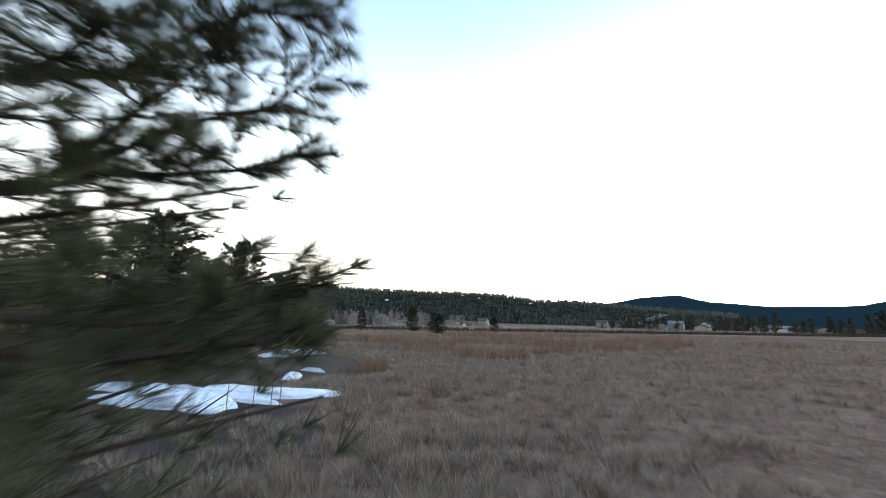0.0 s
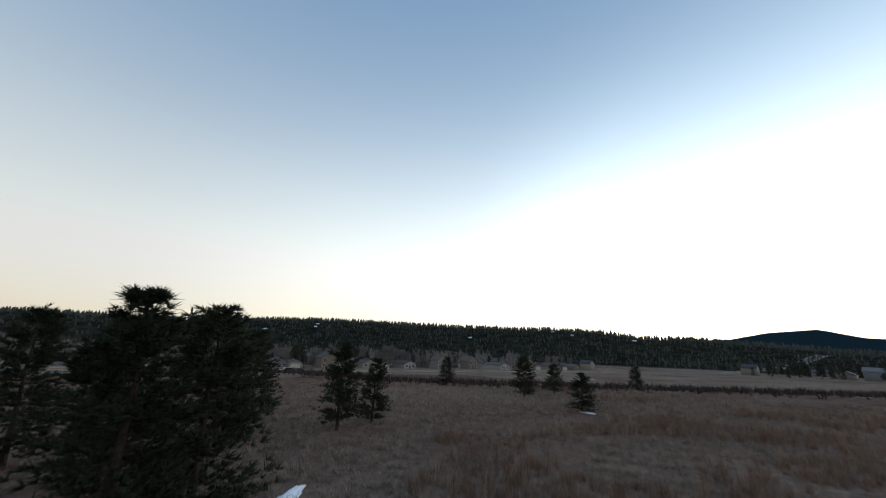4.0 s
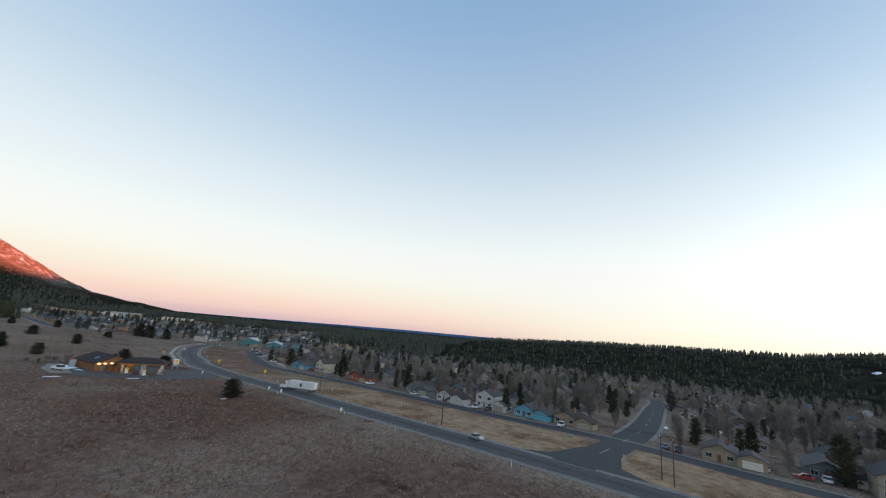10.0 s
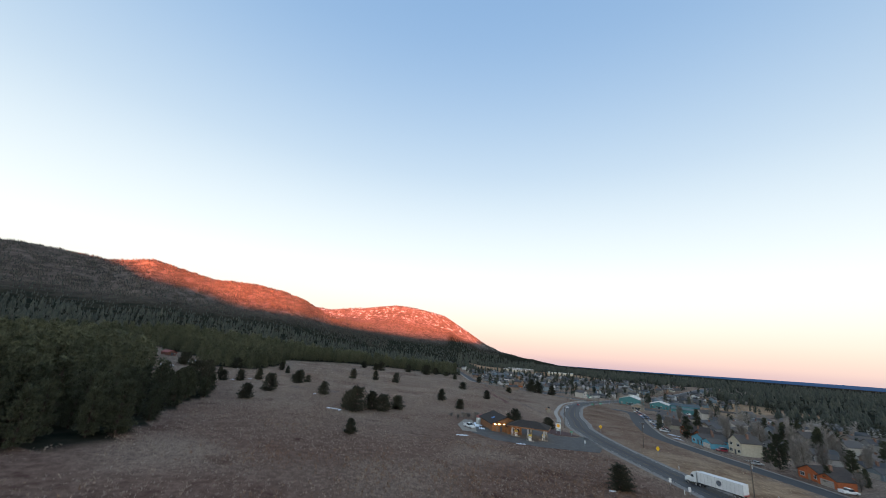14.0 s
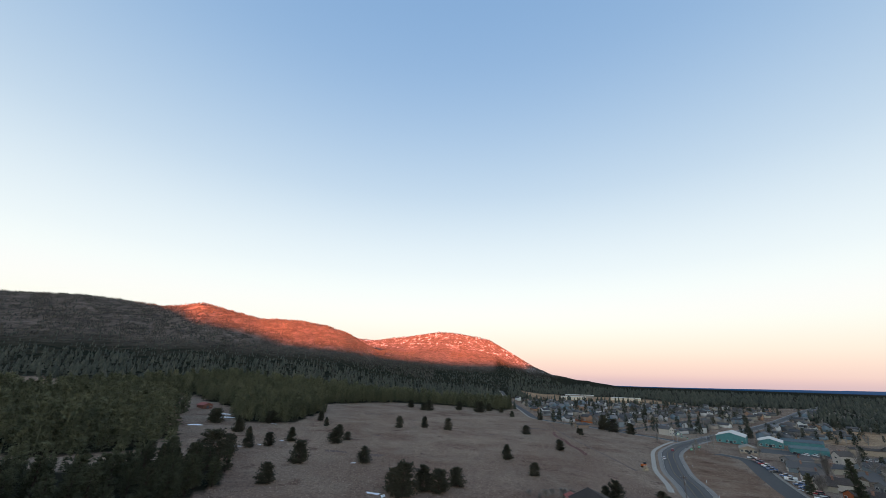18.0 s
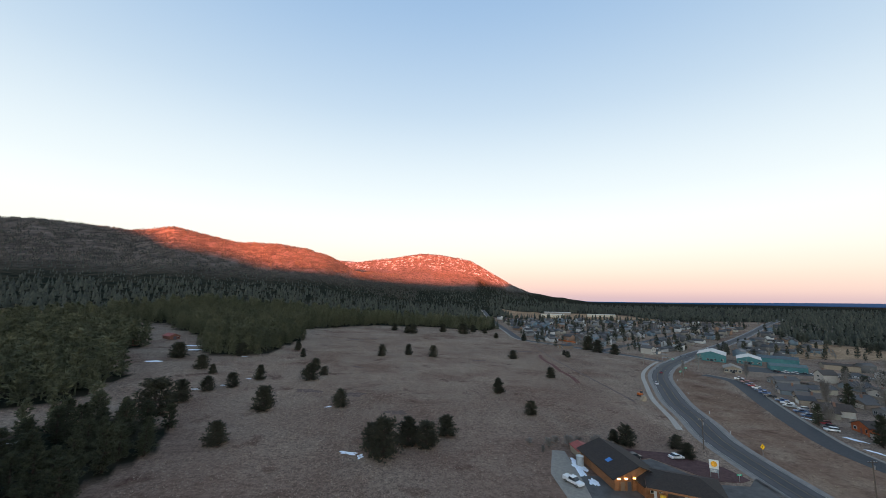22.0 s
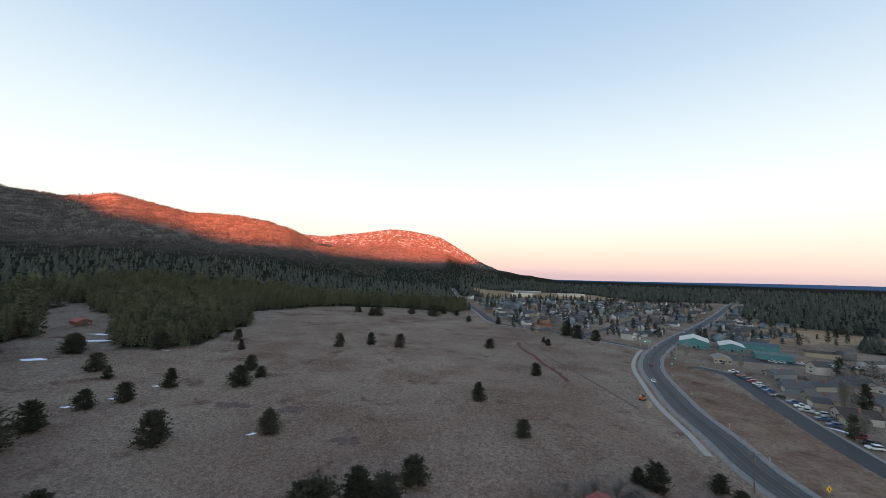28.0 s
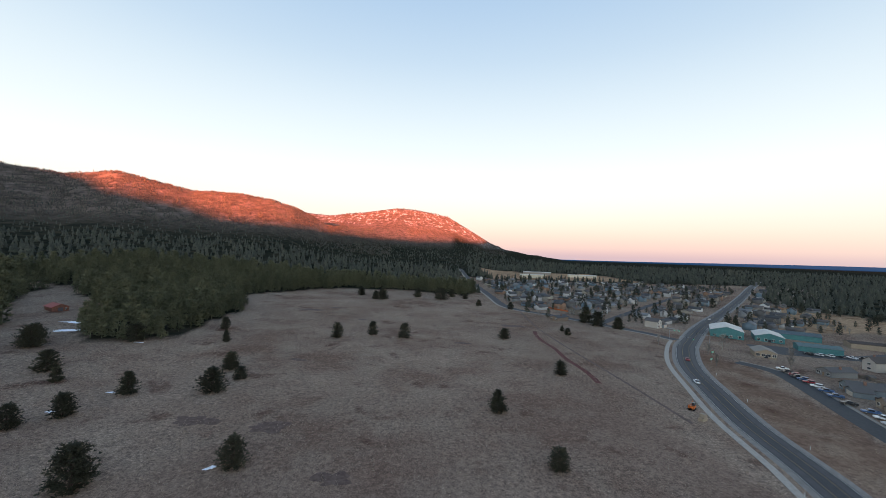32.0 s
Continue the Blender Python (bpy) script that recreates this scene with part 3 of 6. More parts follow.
LABEL_FIELD = "bushy young dark-green pine standing alone in dry grass"
FIELD_PROTO = []
for i, (rr, shp) in enumerate([(3.9, 0.42), (3.5, 0.5), (4.2, 0.4), (3.2, 0.6), (3.7, 0.45)]):
    FIELD_PROTO.append(make_tree("pine_tree", LABEL_FIELD, "field pines", *pine(10 + i, 8.0, rr, 17, 11, 6, 9, 0.62, 0.1, 0.0, shp), M_BARK, M_FIELDPINE))
first = [True] * 5
FIELD = [(-55, 296, 8.2), (-36, 308, 8.2), (-16, 305, 8.3), (-107, 272, 6), (-123, 301, 6.6), (-76, 205, 7.6), (-82, 229, 7), (-73, 219, 4.4), (-100, 199, 7.3), (-104, 181, 6.3), (-111, 173, 5.8), (-110, 155, 8.3), (-108, 139, 11.4), (-130, 206, 5), (-73, 150, 8.7), (-46, 161, 6.6), (-70, 116, 6.5), (-19, 116, 9.9), (-13, 126, 8.2), (-7, 125, 7.2), (-23, 121, 7), (-1, 136, 6.5), (49, 320, 6.2), (101, 359, 4.2), (100, 344, 5), (83, 465, 7), (51, 476, 6.5), (41, 531, 6), (24, 201, 7.2), (62, 248, 6), (34, 167, 5.1), (139, 407, 13.6), (144, 393, 11.1), (157, 384, 9.4), (-80, 506, 8.6), (-53, 483, 11), (-16, 519, 10.5), (11, 510, 12.4), (-11.5, 68, 4.7), (67, 37, 5.8), (61, 138, 6.2), (77, 130, 4.4), (78, 138, 4.0), (58, 141, 3.8), (-178, 244, 9), (-184, 252, 8), (-143, 216, 7.5), (-147, 264, 8), (-60, 480, 9), (25, 540, 9)]
rng = random.Random(5)
for i, (x, y, h) in enumerate(FIELD):
    k = i % 5
    if first[k]:
        first[k] = False
        t = FIELD_PROTO[k]
        t.matrix_basis = pose(x, y, ground_z(x, y) - 0.05, 0, 0, rng.uniform(0, 360))
        t.scale = (h / 8,) * 3
    else:
        plant(FIELD_PROTO[k], x, y, h, 8.0, rng.uniform(1.15, 1.45), rng=rng)

# the trees beside the start of the flight
NEAR = [(-58, -104.8, 10.0, 2.9), (-55.2, -102, 9.4, 3.0), (-48, -113, 8.9, 3.0), (-50.5, -105, 9.2, 3.0), (-52.5, -107.6, 11.4, 3.1), (-53, -100, 7.6, 2.6), (-46.5, -115.5, 8.5, 2.8), (-27.3, -128, 8.0, 2.5), (-24, -133, 6.6, 1.9), (-66.5, -96.5, 8.9, 3.2), (-71, -97.3, 8.8, 3.2), (-68, -93, 9.2, 3.0), (-9, -172, 7.4, 2.6), (-7, -183, 6.1, 2.2), (-28, -164, 5.3, 2.4), (-2, -224, 5.8, 2.3), (22, -175, 7.1, 2.3), (-17, -122, 9.4, 2.8), (-22, -110, 9.4, 2.6), (-31, -107, 9.0, 2.6), (-38, -103, 9.6, 2.7), (-27, -118, 8.0, 2.8), (-38, -112, 8.2, 2.4), (-62, -93, 9.0, 2.4), (-73, -88, 9.0, 2.4)]
LABEL_NEAR = "tall dark-green ponderosa pine at the edge of a meadow"
NEAR_PROTO = [make_tree("pine_tree", LABEL_NEAR, "meadow pines", *pine(30 + i, 10.0, 2.6, 19, 9, 9, 16, 0.40, 0.028, lo, shp, True, 0.16), M_BARK, M_NEEDLE) for i, (lo, shp) in enumerate([(0.08, 0.40), (0.12, 0.46), (0.05, 0.5)])]
used = set()
for i, (x, y, h, r) in enumerate(NEAR):
    k = i % 3
    if k not in used:
        used.add(k)
        t = NEAR_PROTO[k]
        t.matrix_basis = pose(x, y, ground_z(x, y) - 0.05, 0, 0, rng.uniform(0, 360))
        t.scale = (r / 2.5, r / 2.5, h / 10)
    else:
        t = plant(NEAR_PROTO[k], x, y, h, 10.0, 1.0, rng=rng)
        t.scale = (r / 2.5, r / 2.5, h / 10)
# the tree that the flight starts beside
close = make_tree("pine_tree", "large ponderosa pine with long needles on bare limbs", "meadow pines", *pine(77, 9.0, 3.3, 28, 9, 24, 20, 0.30, 0.006, 0.04, 0.26, True, 0.17), M_BARK, M_NEARNEEDLE)
rng2 = random.Random(3)
limb_wood, limb_green = [], []
for run in ([(-93.3, -91.6, 6.9), (-93.49, -92.48, 7.22), (-93.98, -92.75, 7.55), (-94.46, -93.02, 7.86), (-94.86, -93.17, 8.11), (-95.21, -93.28, 8.36)], [(-93.4, -91.6, 6.9), (-93.59, -92.48, 7.24), (-93.96, -92.82, 7.46), (-94.39, -93.13, 7.67), (-94.76, -93.49, 7.8), (-95.08, -93.67, 8.01)], [(-93.3, -91.5, 7.0), (-93.49, -92.48, 7.2), (-93.92, -92.79, 7.31), (-94.26, -93.1, 7.32), (-94.57, -93.42, 7.38), (-94.94, -93.71, 7.5)], [(-93.5, -91.6, 7.6), (-94.04, -92.74, 7.98), (-94.53, -93.03, 8.2), (-94.99, -93.27, 8.26), (-95.29, -93.64, 8.29)], [(-93.9, -91.6, 6.3), (-94.72, -92.52, 6.38), (-95.03, -92.87, 6.37), (-95.31, -93.25, 6.42), (-95.65, -93.54, 6.62)], [(-93.5, -91.4, 8.2), (-94.2, -92.2, 8.6), (-94.7, -92.55, 8.8), (-95.1, -92.7, 9.0)], [(-93.6, -91.4, 7.4), (-94.3, -92.2, 7.5), (-94.8, -92.5, 7.6), (-95.2, -92.65, 7.65)], [(-93.5, -91.4, 7.9), (-94.25, -92.2, 8.05), (-94.75, -92.55, 8.2), (-95.15, -92.7, 8.3)], [(-93.9, -91.6, 6.1), (-94.93, -92.55, 6.25), (-95.14, -92.85, 6.22), (-95.38, -93.09, 6.28), (-95.57, -93.37, 6.33)]):
    line = [Vector(p) - Vector((-93.3, -91.0, ground_z(-93.3, -91.0) - 0.05)) for p in run]
    line = [Matrix.Rotation(radians(-20), 3, "Z") @ p for p in line]
    limb_wood.append(tube(line, [0.035 - 0.005 * k for k in range(len(line))], 6))
    for k in range(2, len(line)):
        for _ in range(9):
            c = line[k - 1].lerp(line[k], rng2.random())
            d = ((line[k] - line[k - 1]).normalized() * 0.9 + Vector((rng2.uniform(-1, 1), rng2.uniform(-1, 1), rng2.uniform(-0.5, 0.8)))).normalized()
            tip = c + d * rng2.uniform(0.15, 0.42)
            limb_wood.append(tube([c, tip], [0.007, 0.004], 4))
            for u in (0.45, 0.7, 0.9, 1.0):
                limb_green.append(tuft(rng2, c.lerp(tip, u), d * 1.1, 0.19, 34, 0.0026))
part("branch", join(limb_wood), M_BARK, close)
part("needles", join(limb_green), M_NEARNEEDLE, close)
close.matrix_basis = pose(-93.3, -91.0, ground_z(-93.3, -91.0) - 0.05, 0, 0, 20)


def scatter(name, protos, places, material, label, category, kind="stuff"):
    """Many small plants as one mesh: places are (x, y, z, turn, scale, height scale, proto)."""
    tris = []
    for v, f in protos:
        v = np.array(v, dtype=np.float64)
        t = []
        for q in f:
            t += [(q[0], q[k], q[k + 1]) for k in range(1, len(q) - 1)]
        tris.append((v, np.array(t, dtype=np.int64)))
    V, F, o = [], [], 0
    for x, y, z, a, s, hs, k in places:
        v, t = tris[k]
        c, d = math.cos(a) * s, math.sin(a) * s
        V.append(np.stack([v[:, 0] * c - v[:, 1] * d + x, v[:, 0] * d + v[:, 1] * c + y, v[:, 2] * hs + z], 1))
        F.append(t + o)
        o += len(v)
    V, F = np.concatenate(V), np.concatenate(F)
    me = bpy.data.meshes.new(name)
    me.vertices.add(len(V))
    me.vertices.foreach_set("co", V.ravel())
    me.loops.add(F.size)
    me.loops.foreach_set("vertex_index", F.ravel().astype(np.int32))
    me.polygons.add(len(F))
    me.polygons.foreach_set("loop_start", np.arange(0, F.size, 3, dtype=np.int32))
    me.materials.append(material)
    me.update()
    rt = random.Random(len(places))
    tones = np.concatenate([np.full(len(tris[p[6]][0]), rt.random(), dtype=np.float32) for p in places])
    me.attributes.new("tone", "FLOAT", "POINT").data.foreach_set("value", tones)
    ob = new(name, me)
    return tagged(ob, label, category, kind=kind)


def tall_pine(seed, tris):
    """A forest pine one metre high, for the woods."""
    r = random.Random(seed)
    if tris == "mid":
        t, c = pine(seed, 1.0, 0.22, 12, 6, 2, 5, 0.10, 0.022, 0.08, 0.55, False, 0.016)
        return join([t, c])
    v, f = [], []
    n = 5
    for k, (z0, z1, w) in enumerate([(0.12, 0.55, 0.19), (0.34, 0.78, 0.16), (0.6, 1.0, 0.11)]):
        o = len(v)
        for j in range(n):
            a = 6.283 * j / n + k
            q = w * r.uniform(0.6, 1.3)
            v.append((q * math.cos(a), q * math.sin(a), z0 + r.uniform(-0.06, 0.06)))
        v.append((r.uniform(-0.02, 0.02), r.uniform(-0.02, 0.02), z1))
        for j in range(n):
            f.append((o + j, o + (j + 1) % n, o + n))
    return v, f


rng = random.Random(8)
# woods near the meadow: the front rows as trees of their own, the depth as one mass
EDGE = [make_tree("pine_tree", "tall dense ponderosa pine in the forest edge", "forest pines", *pine(50 + i, 14.0, 3.7, 16, 8, 6, 9, 0.85, 0.12, 0.06, 0.45), M_BARK, M_FOREST) for i in range(4)]
mass, used = [], set()
cells = {}


def free(x, y, d):
    k = (int(x // 6), int(y // 6))
    for a in (-1, 0, 1):
        for b in (-1, 0, 1):
            for p, q in cells.get((k[0] + a, k[1] + b), ()):
                if (p - x) ** 2 + (q - y) ** 2 < d * d:
                    return False
    cells.setdefault(k, []).append((x, y))
    return True


spots = []
for _ in range(30000):
    x, y = rng.uniform(-430, 62), rng.uniform(-70, 640)
    if wooded(x, y) and not (-262 < x < -230 and 300 < y < 345) and free(x, y, rng.uniform(4.2, 8.2)):
        spots.append((x, y))
rank = sorted(spots, key=lambda p: min(math.hypot(p[0] - 5, p[1] + 20), math.hypot(p[0], p[1] - 70)))
for i, (x, y) in enumerate(rank):
    young = inside(FORESTS[0], x, y) and y > 40
    h = rng.uniform(6, 12) if young else rng.choice((rng.uniform(8, 14), rng.uniform(13, 20)))
    if i < 120:
        k = i % 4
        if k not in used:
            used.add(k)
            t = EDGE[k]
            t.matrix_basis = pose(x, y, ground_z(x, y) - 0.1, 0, 0, rng.uniform(0, 360))
        else:
            t = plant(EDGE[k], x, y, h, 14.0, rng=rng)
        w = h / 14 * rng.uniform(0.85, 1.15) * (1.25 if young else 1)
        t.scale = (w, w, h / 14)
    else:
        mass.append((x, y, ground_z(x, y) - 0.1, rng.uniform(0, 6.28), h * rng.uniform(0.95, 1.35), h, rng.randrange(5)))
scatter("forest", [tall_pine(60 + i, "mid") for i in range(5)], mass, M_FOREST, "dense dark-green ponderosa pine forest along the meadow", "forest")
HILL_SNOW = [(random.Random(i).uniform(100, 160), random.Random(i + 50).uniform(800, 930)) for i in range(7)]
far = []
for _ in range(100000):
    a = rng.random()
    r = 430 + 1900 * a ** 1.25
    az = rng.uniform(-80, 207)
    x, y = r * math.sin(radians(az)), r * math.cos(radians(az))
    if (-430 < x < 62 and -70 < y < 640) or not wooded(x, y) or len(far) > 30000:
        continue
    if any(abs(az - p) < 0.9 and -75 < r - q < 10 for p, q in HILL_SNOW):
        continue
    thin = 0.1 if (-80 < az < 5 and r > 1050) else 0.0
    if rng.random() < thin or (r < 1150 and az < 60 and not clear_of_roads(x, y, 4)) or not free(x, y, 3.8):
        continue
    h = rng.uniform(9, 17) * (0.5 if (-80 < az < 5 and r > 1000) else 1) * (1 if az < 60 else 0.5)
    far.append((x, y, ground_z(x, y) - 1.0, rng.uniform(0, 6.28), h * rng.uniform(0.9, 1.35), h, rng.randrange(4)))
scatter("forest", [tall_pine(90 + i, "far") for i in range(4)], far, M_FARWOOD, "distant dark pine forest covering hills and plain", "forest")
# the crests, where single trees show against the sky
top = []
for _ in range(4200):
    az = rng.uniform(55, 190) if rng.random() < 0.75 else rng.uniform(-58, -18)
    r = rng.gauss(1050, 45) if az > 0 else rng.gauss(1740, 60)
    x, y = r * math.sin(radians(az)), r * math.cos(radians(az))
    h = rng.uniform(7, 13) if az > 0 else rng.uniform(3.5, 6.5)
    top.append((x, y, ground_z(x, y) - 1.0, rng.uniform(0, 6.28), h, h, rng.randrange(4)))
scatter("forest", [tall_pine(90 + i, "far") for i in range(4)], top, M_FARWOOD, "line of dark pines along the hill crests", "forest")

# low trees on the two mountains, thick enough to catch the last sun
hillside = []
for _ in range(25000):
    az, r = rng.uniform(-64, -6), 1160 + 640 * rng.random() ** 0.8
    if noise.noise(Vector((az * 1.1, r / 45, 3.3))) < -0.12:
        continue
    x, y = r * math.sin(radians(az)), r * math.cos(radians(az))
    h = rng.uniform(3.2, 6.5)
    hillside.append((x, y, ground_z(x, y) - 0.8, rng.uniform(0, 6.28), h * 1.25, h, rng.randrange(4)))
for _ in range(6500):
    az, r = rng.uniform(-20, 10.5), rng.uniform(2250, 3560)
    x, y = r * math.sin(radians(az)), r * math.cos(radians(az))
    if noise.noise(Vector((x / 160, y / 160, 5.1))) < -0.05:
        continue
    h = rng.uniform(5, 9)
    hillside.append((x, y, ground_z(x, y) - 1.5, rng.uniform(0, 6.28), h * 1.5, h, rng.randrange(4)))
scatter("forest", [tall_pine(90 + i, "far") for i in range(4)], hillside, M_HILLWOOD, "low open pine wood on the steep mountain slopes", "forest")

# ---- houses ----
def box(x0, y0, z0, x1, y1, z1):
    v = [(x, y, z) for z in (z0, z1) for x, y in ((x0, y0), (x1, y0), (x1, y1), (x0, y1))]
    return v, [(3, 2, 1, 0), (4, 5, 6, 7), (0, 1, 5, 4), (1, 2, 6, 5), (2, 3, 7, 6), (3, 0, 4, 7)]


def prism(profile, y0, y1):
    """A closed profile of (x, z) drawn out along y."""
    n = len(profile)
    v = [(x, y0, z) for x, z in profile] + [(x, y1, z) for x, z in profile]
    return v, [tuple(range(n)), tuple(range(2 * n - 1, n - 1, -1))] + [(i, i + n, (i + 1) % n + n, (i + 1) % n) for i in range(n)]


def turned(vf, a):
    c, s = math.cos(radians(a)), math.sin(radians(a))
    return [(x * c - y * s, x * s + y * c, z) for x, y, z in vf[0]], vf[1]


def moved(vf, dx, dy, dz):
    return [(x + dx, y + dy, z + dz) for x, y, z in vf[0]], vf[1]


def rod(x, y, z0, z1, r0, r1=None, sides=8):
    return tube([Vector((x, y, z0)), Vector((x, y, z1))], [r0, r1 or r0], sides)


def disc(cx, cy, cz, r, depth, axis="y", n=14):
    v, f = [], []
    for s in (-depth / 2, depth / 2):
        for k in range(n):
            a = 2 * math.pi * k / n
            p, q = r * math.cos(a), r * math.sin(a)
            v.append({"y": (cx + p, cy + s, cz + q), "x": (cx + s, cy + p, cz + q), "z": (cx + p, cy + q, cz + s)}[axis])
    f = [tuple(range(n - 1, -1, -1)), tuple(range(n, 2 * n))] + [(i, (i + 1) % n, (i + 1) % n + n, i + n) for i in range(n)]
    return v, f


def palette(name, colours, rough=0.8):
    """A painted surface whose colour is picked for each object out of a few."""
    m = bpy.data.materials.new(name)
    m.use_nodes = True
    nt = m.node_tree
    p = nt.nodes["Principled BSDF"]
    p.inputs["Roughness"].default_value = rough
    info = nt.nodes.new("ShaderNodeObjectInfo")
    r = nt.nodes.new("ShaderNodeValToRGB")
    r.color_ramp.interpolation = "CONSTANT"
    while len(r.color_ramp.elements) < len(colours):
        r.color_ramp.elements.new(0.5)
    for i, (e, c) in enumerate(zip(r.color_ramp.elements, colours)):
        e.position, e.color = i / len(colours), (*c, 1)
    nt.links.new(info.outputs["Random"], r.inputs["Fac"])
    geo = nt.nodes.new("ShaderNodeNewGeometry")
    n = nt.nodes.new("ShaderNodeTexNoise")
    n.inputs["Scale"].default_value = 1.3
    n.inputs["Detail"].default_value = 6
    nt.links.new(geo.outputs["Position"], n.inputs["Vector"])
    g = nt.nodes.new("ShaderNodeValToRGB")
    g.color_ramp.elements[0].color, g.color_ramp.elements[1].color = (0.7, 0.7, 0.7, 1), (1.15, 1.15, 1.15, 1)
    nt.links.new(n.outputs["Fac"], g.inputs["Fac"])
    x = nt.nodes.new("ShaderNodeMix")
    x.data_type, x.blend_type = "RGBA", "MULTIPLY"
    x.inputs[0].default_value = 0.8
    nt.links.new(r.outputs["Color"], x.inputs[6])
    nt.links.new(g.outputs["Color"], x.inputs[7])
    nt.links.new(x.outputs[2], p.inputs["Base Color"])
    return m


M_WALL = palette("house_siding", [(0.24, 0.21, 0.18), (0.17, 0.17, 0.17), (0.28, 0.25, 0.2), (0.12, 0.105, 0.09), (0.36, 0.34, 0.32), (0.15, 0.18, 0.2), (0.2, 0.15, 0.115), (0.4, 0.37, 0.33)])
M_ROOF = palette("roof_shingles", [(0.07, 0.06, 0.055), (0.10, 0.085, 0.075), (0.055, 0.055, 0.06), (0.12, 0.10, 0.09), (0.085, 0.08, 0.08)], 0.95)
M_TRIM = mat("white_trim", (0.62, 0.61, 0.58), 0.6, 0.1, 1.5)
M_GLASS = mat("window_glass", (0.03, 0.035, 0.042), 0.08, 0.2, 0.5, spec=0.6)
M_GARAGE = palette("garage_panels", [(0.45, 0.42, 0.38), (0.58, 0.56, 0.52), (0.30, 0.27, 0.24), (0.5, 0.44, 0.36)], 0.6)
M_DOOR = palette("front_door", [(0.12, 0.05, 0.04), (0.06, 0.06, 0.07), (0.2, 0.13, 0.08)], 0.5)
M_BLUE = mat("blue_siding", (0.10, 0.30, 0.40), 0.75, 0.12, 1.5)
M_TEAL = mat("teal_metal_siding", (0.045, 0.15, 0.16), 0.6, 0.15, 0.6)
M_CREAM = mat("cream_siding", (0.46, 0.41, 0.32), 0.8, 0.1, 1.5)
M_WHITE = mat("white_siding", (0.40, 0.41, 0.42), 0.75, 0.1, 1.5)
M_SLATE = mat("slate_siding", (0.12, 0.14, 0.16), 0.8, 0.15, 1.5)
M_RUST = mat("rust_red_siding", (0.32, 0.09, 0.035), 0.8, 0.2, 1.2)
M_TAN = mat("tan_siding", (0.25, 0.205, 0.155), 0.8, 0.12, 1.5)
M_BROWNROOF = mat("brown_shingles", (0.055, 0.043, 0.038), 0.95, 0.3, 2.0, 0.2)
M_METALROOF = mat("pale_metal_roof", (0.36, 0.38, 0.38), 0.45, 0.15, 0.5, metal=0.3)
M_BRICK = mat("chimney_brick", (0.2, 0.11, 0.08), 0.9, 0.3, 4.0)


def gable_roof(w, d, z, rise, over=0.5, thick=0.18):
    """Two slopes whose ridge runs along y, over a body w wide and d deep."""
    h = w / 2 + over
    drop = rise * over / (w / 2)
    slopes = []
    for s in (-1, 1):
        prof = [(0, z + rise), (s * h, z - drop), (s * h, z - drop + thick), (0, z + rise + thick)]
        slopes.append(prism(prof if s > 0 else prof[::-1], -d / 2 - over, d / 2 + over))
    return slopes


def gable_body(w, d, z, rise):
    return prism([(-w / 2, -1.2), (w / 2, -1.2), (w / 2, z), (0, z + rise), (-w / 2, z)], -d / 2, d / 2)


def window_on(parent, x, z, y, w, h, side=-1):
    """A framed window in the wall that faces along -y (side -1) or +y."""
    win = part("window", join([box(x - w / 2 - 0.08, y - 0.05, z - 0.08, x + w / 2 + 0.08, y + 0.05, z), box(x - w / 2 - 0.08, y - 0.05, z + h, x + w / 2 + 0.08, y + 0.05, z + h + 0.08), box(x - w / 2 - 0.08, y - 0.05, z, x - w / 2, y + 0.05, z + h), box(x + w / 2, y - 0.05, z, x + w / 2 + 0.08, y + 0.05, z + h), box(x - 0.03, y - 0.045, z, x + 0.03, y + 0.045, z + h)]), M_TRIM, parent)
    part("pane", box(x - w / 2, y - 0.03, z, x + w / 2, y + 0.03, z + h), M_GLASS, win)


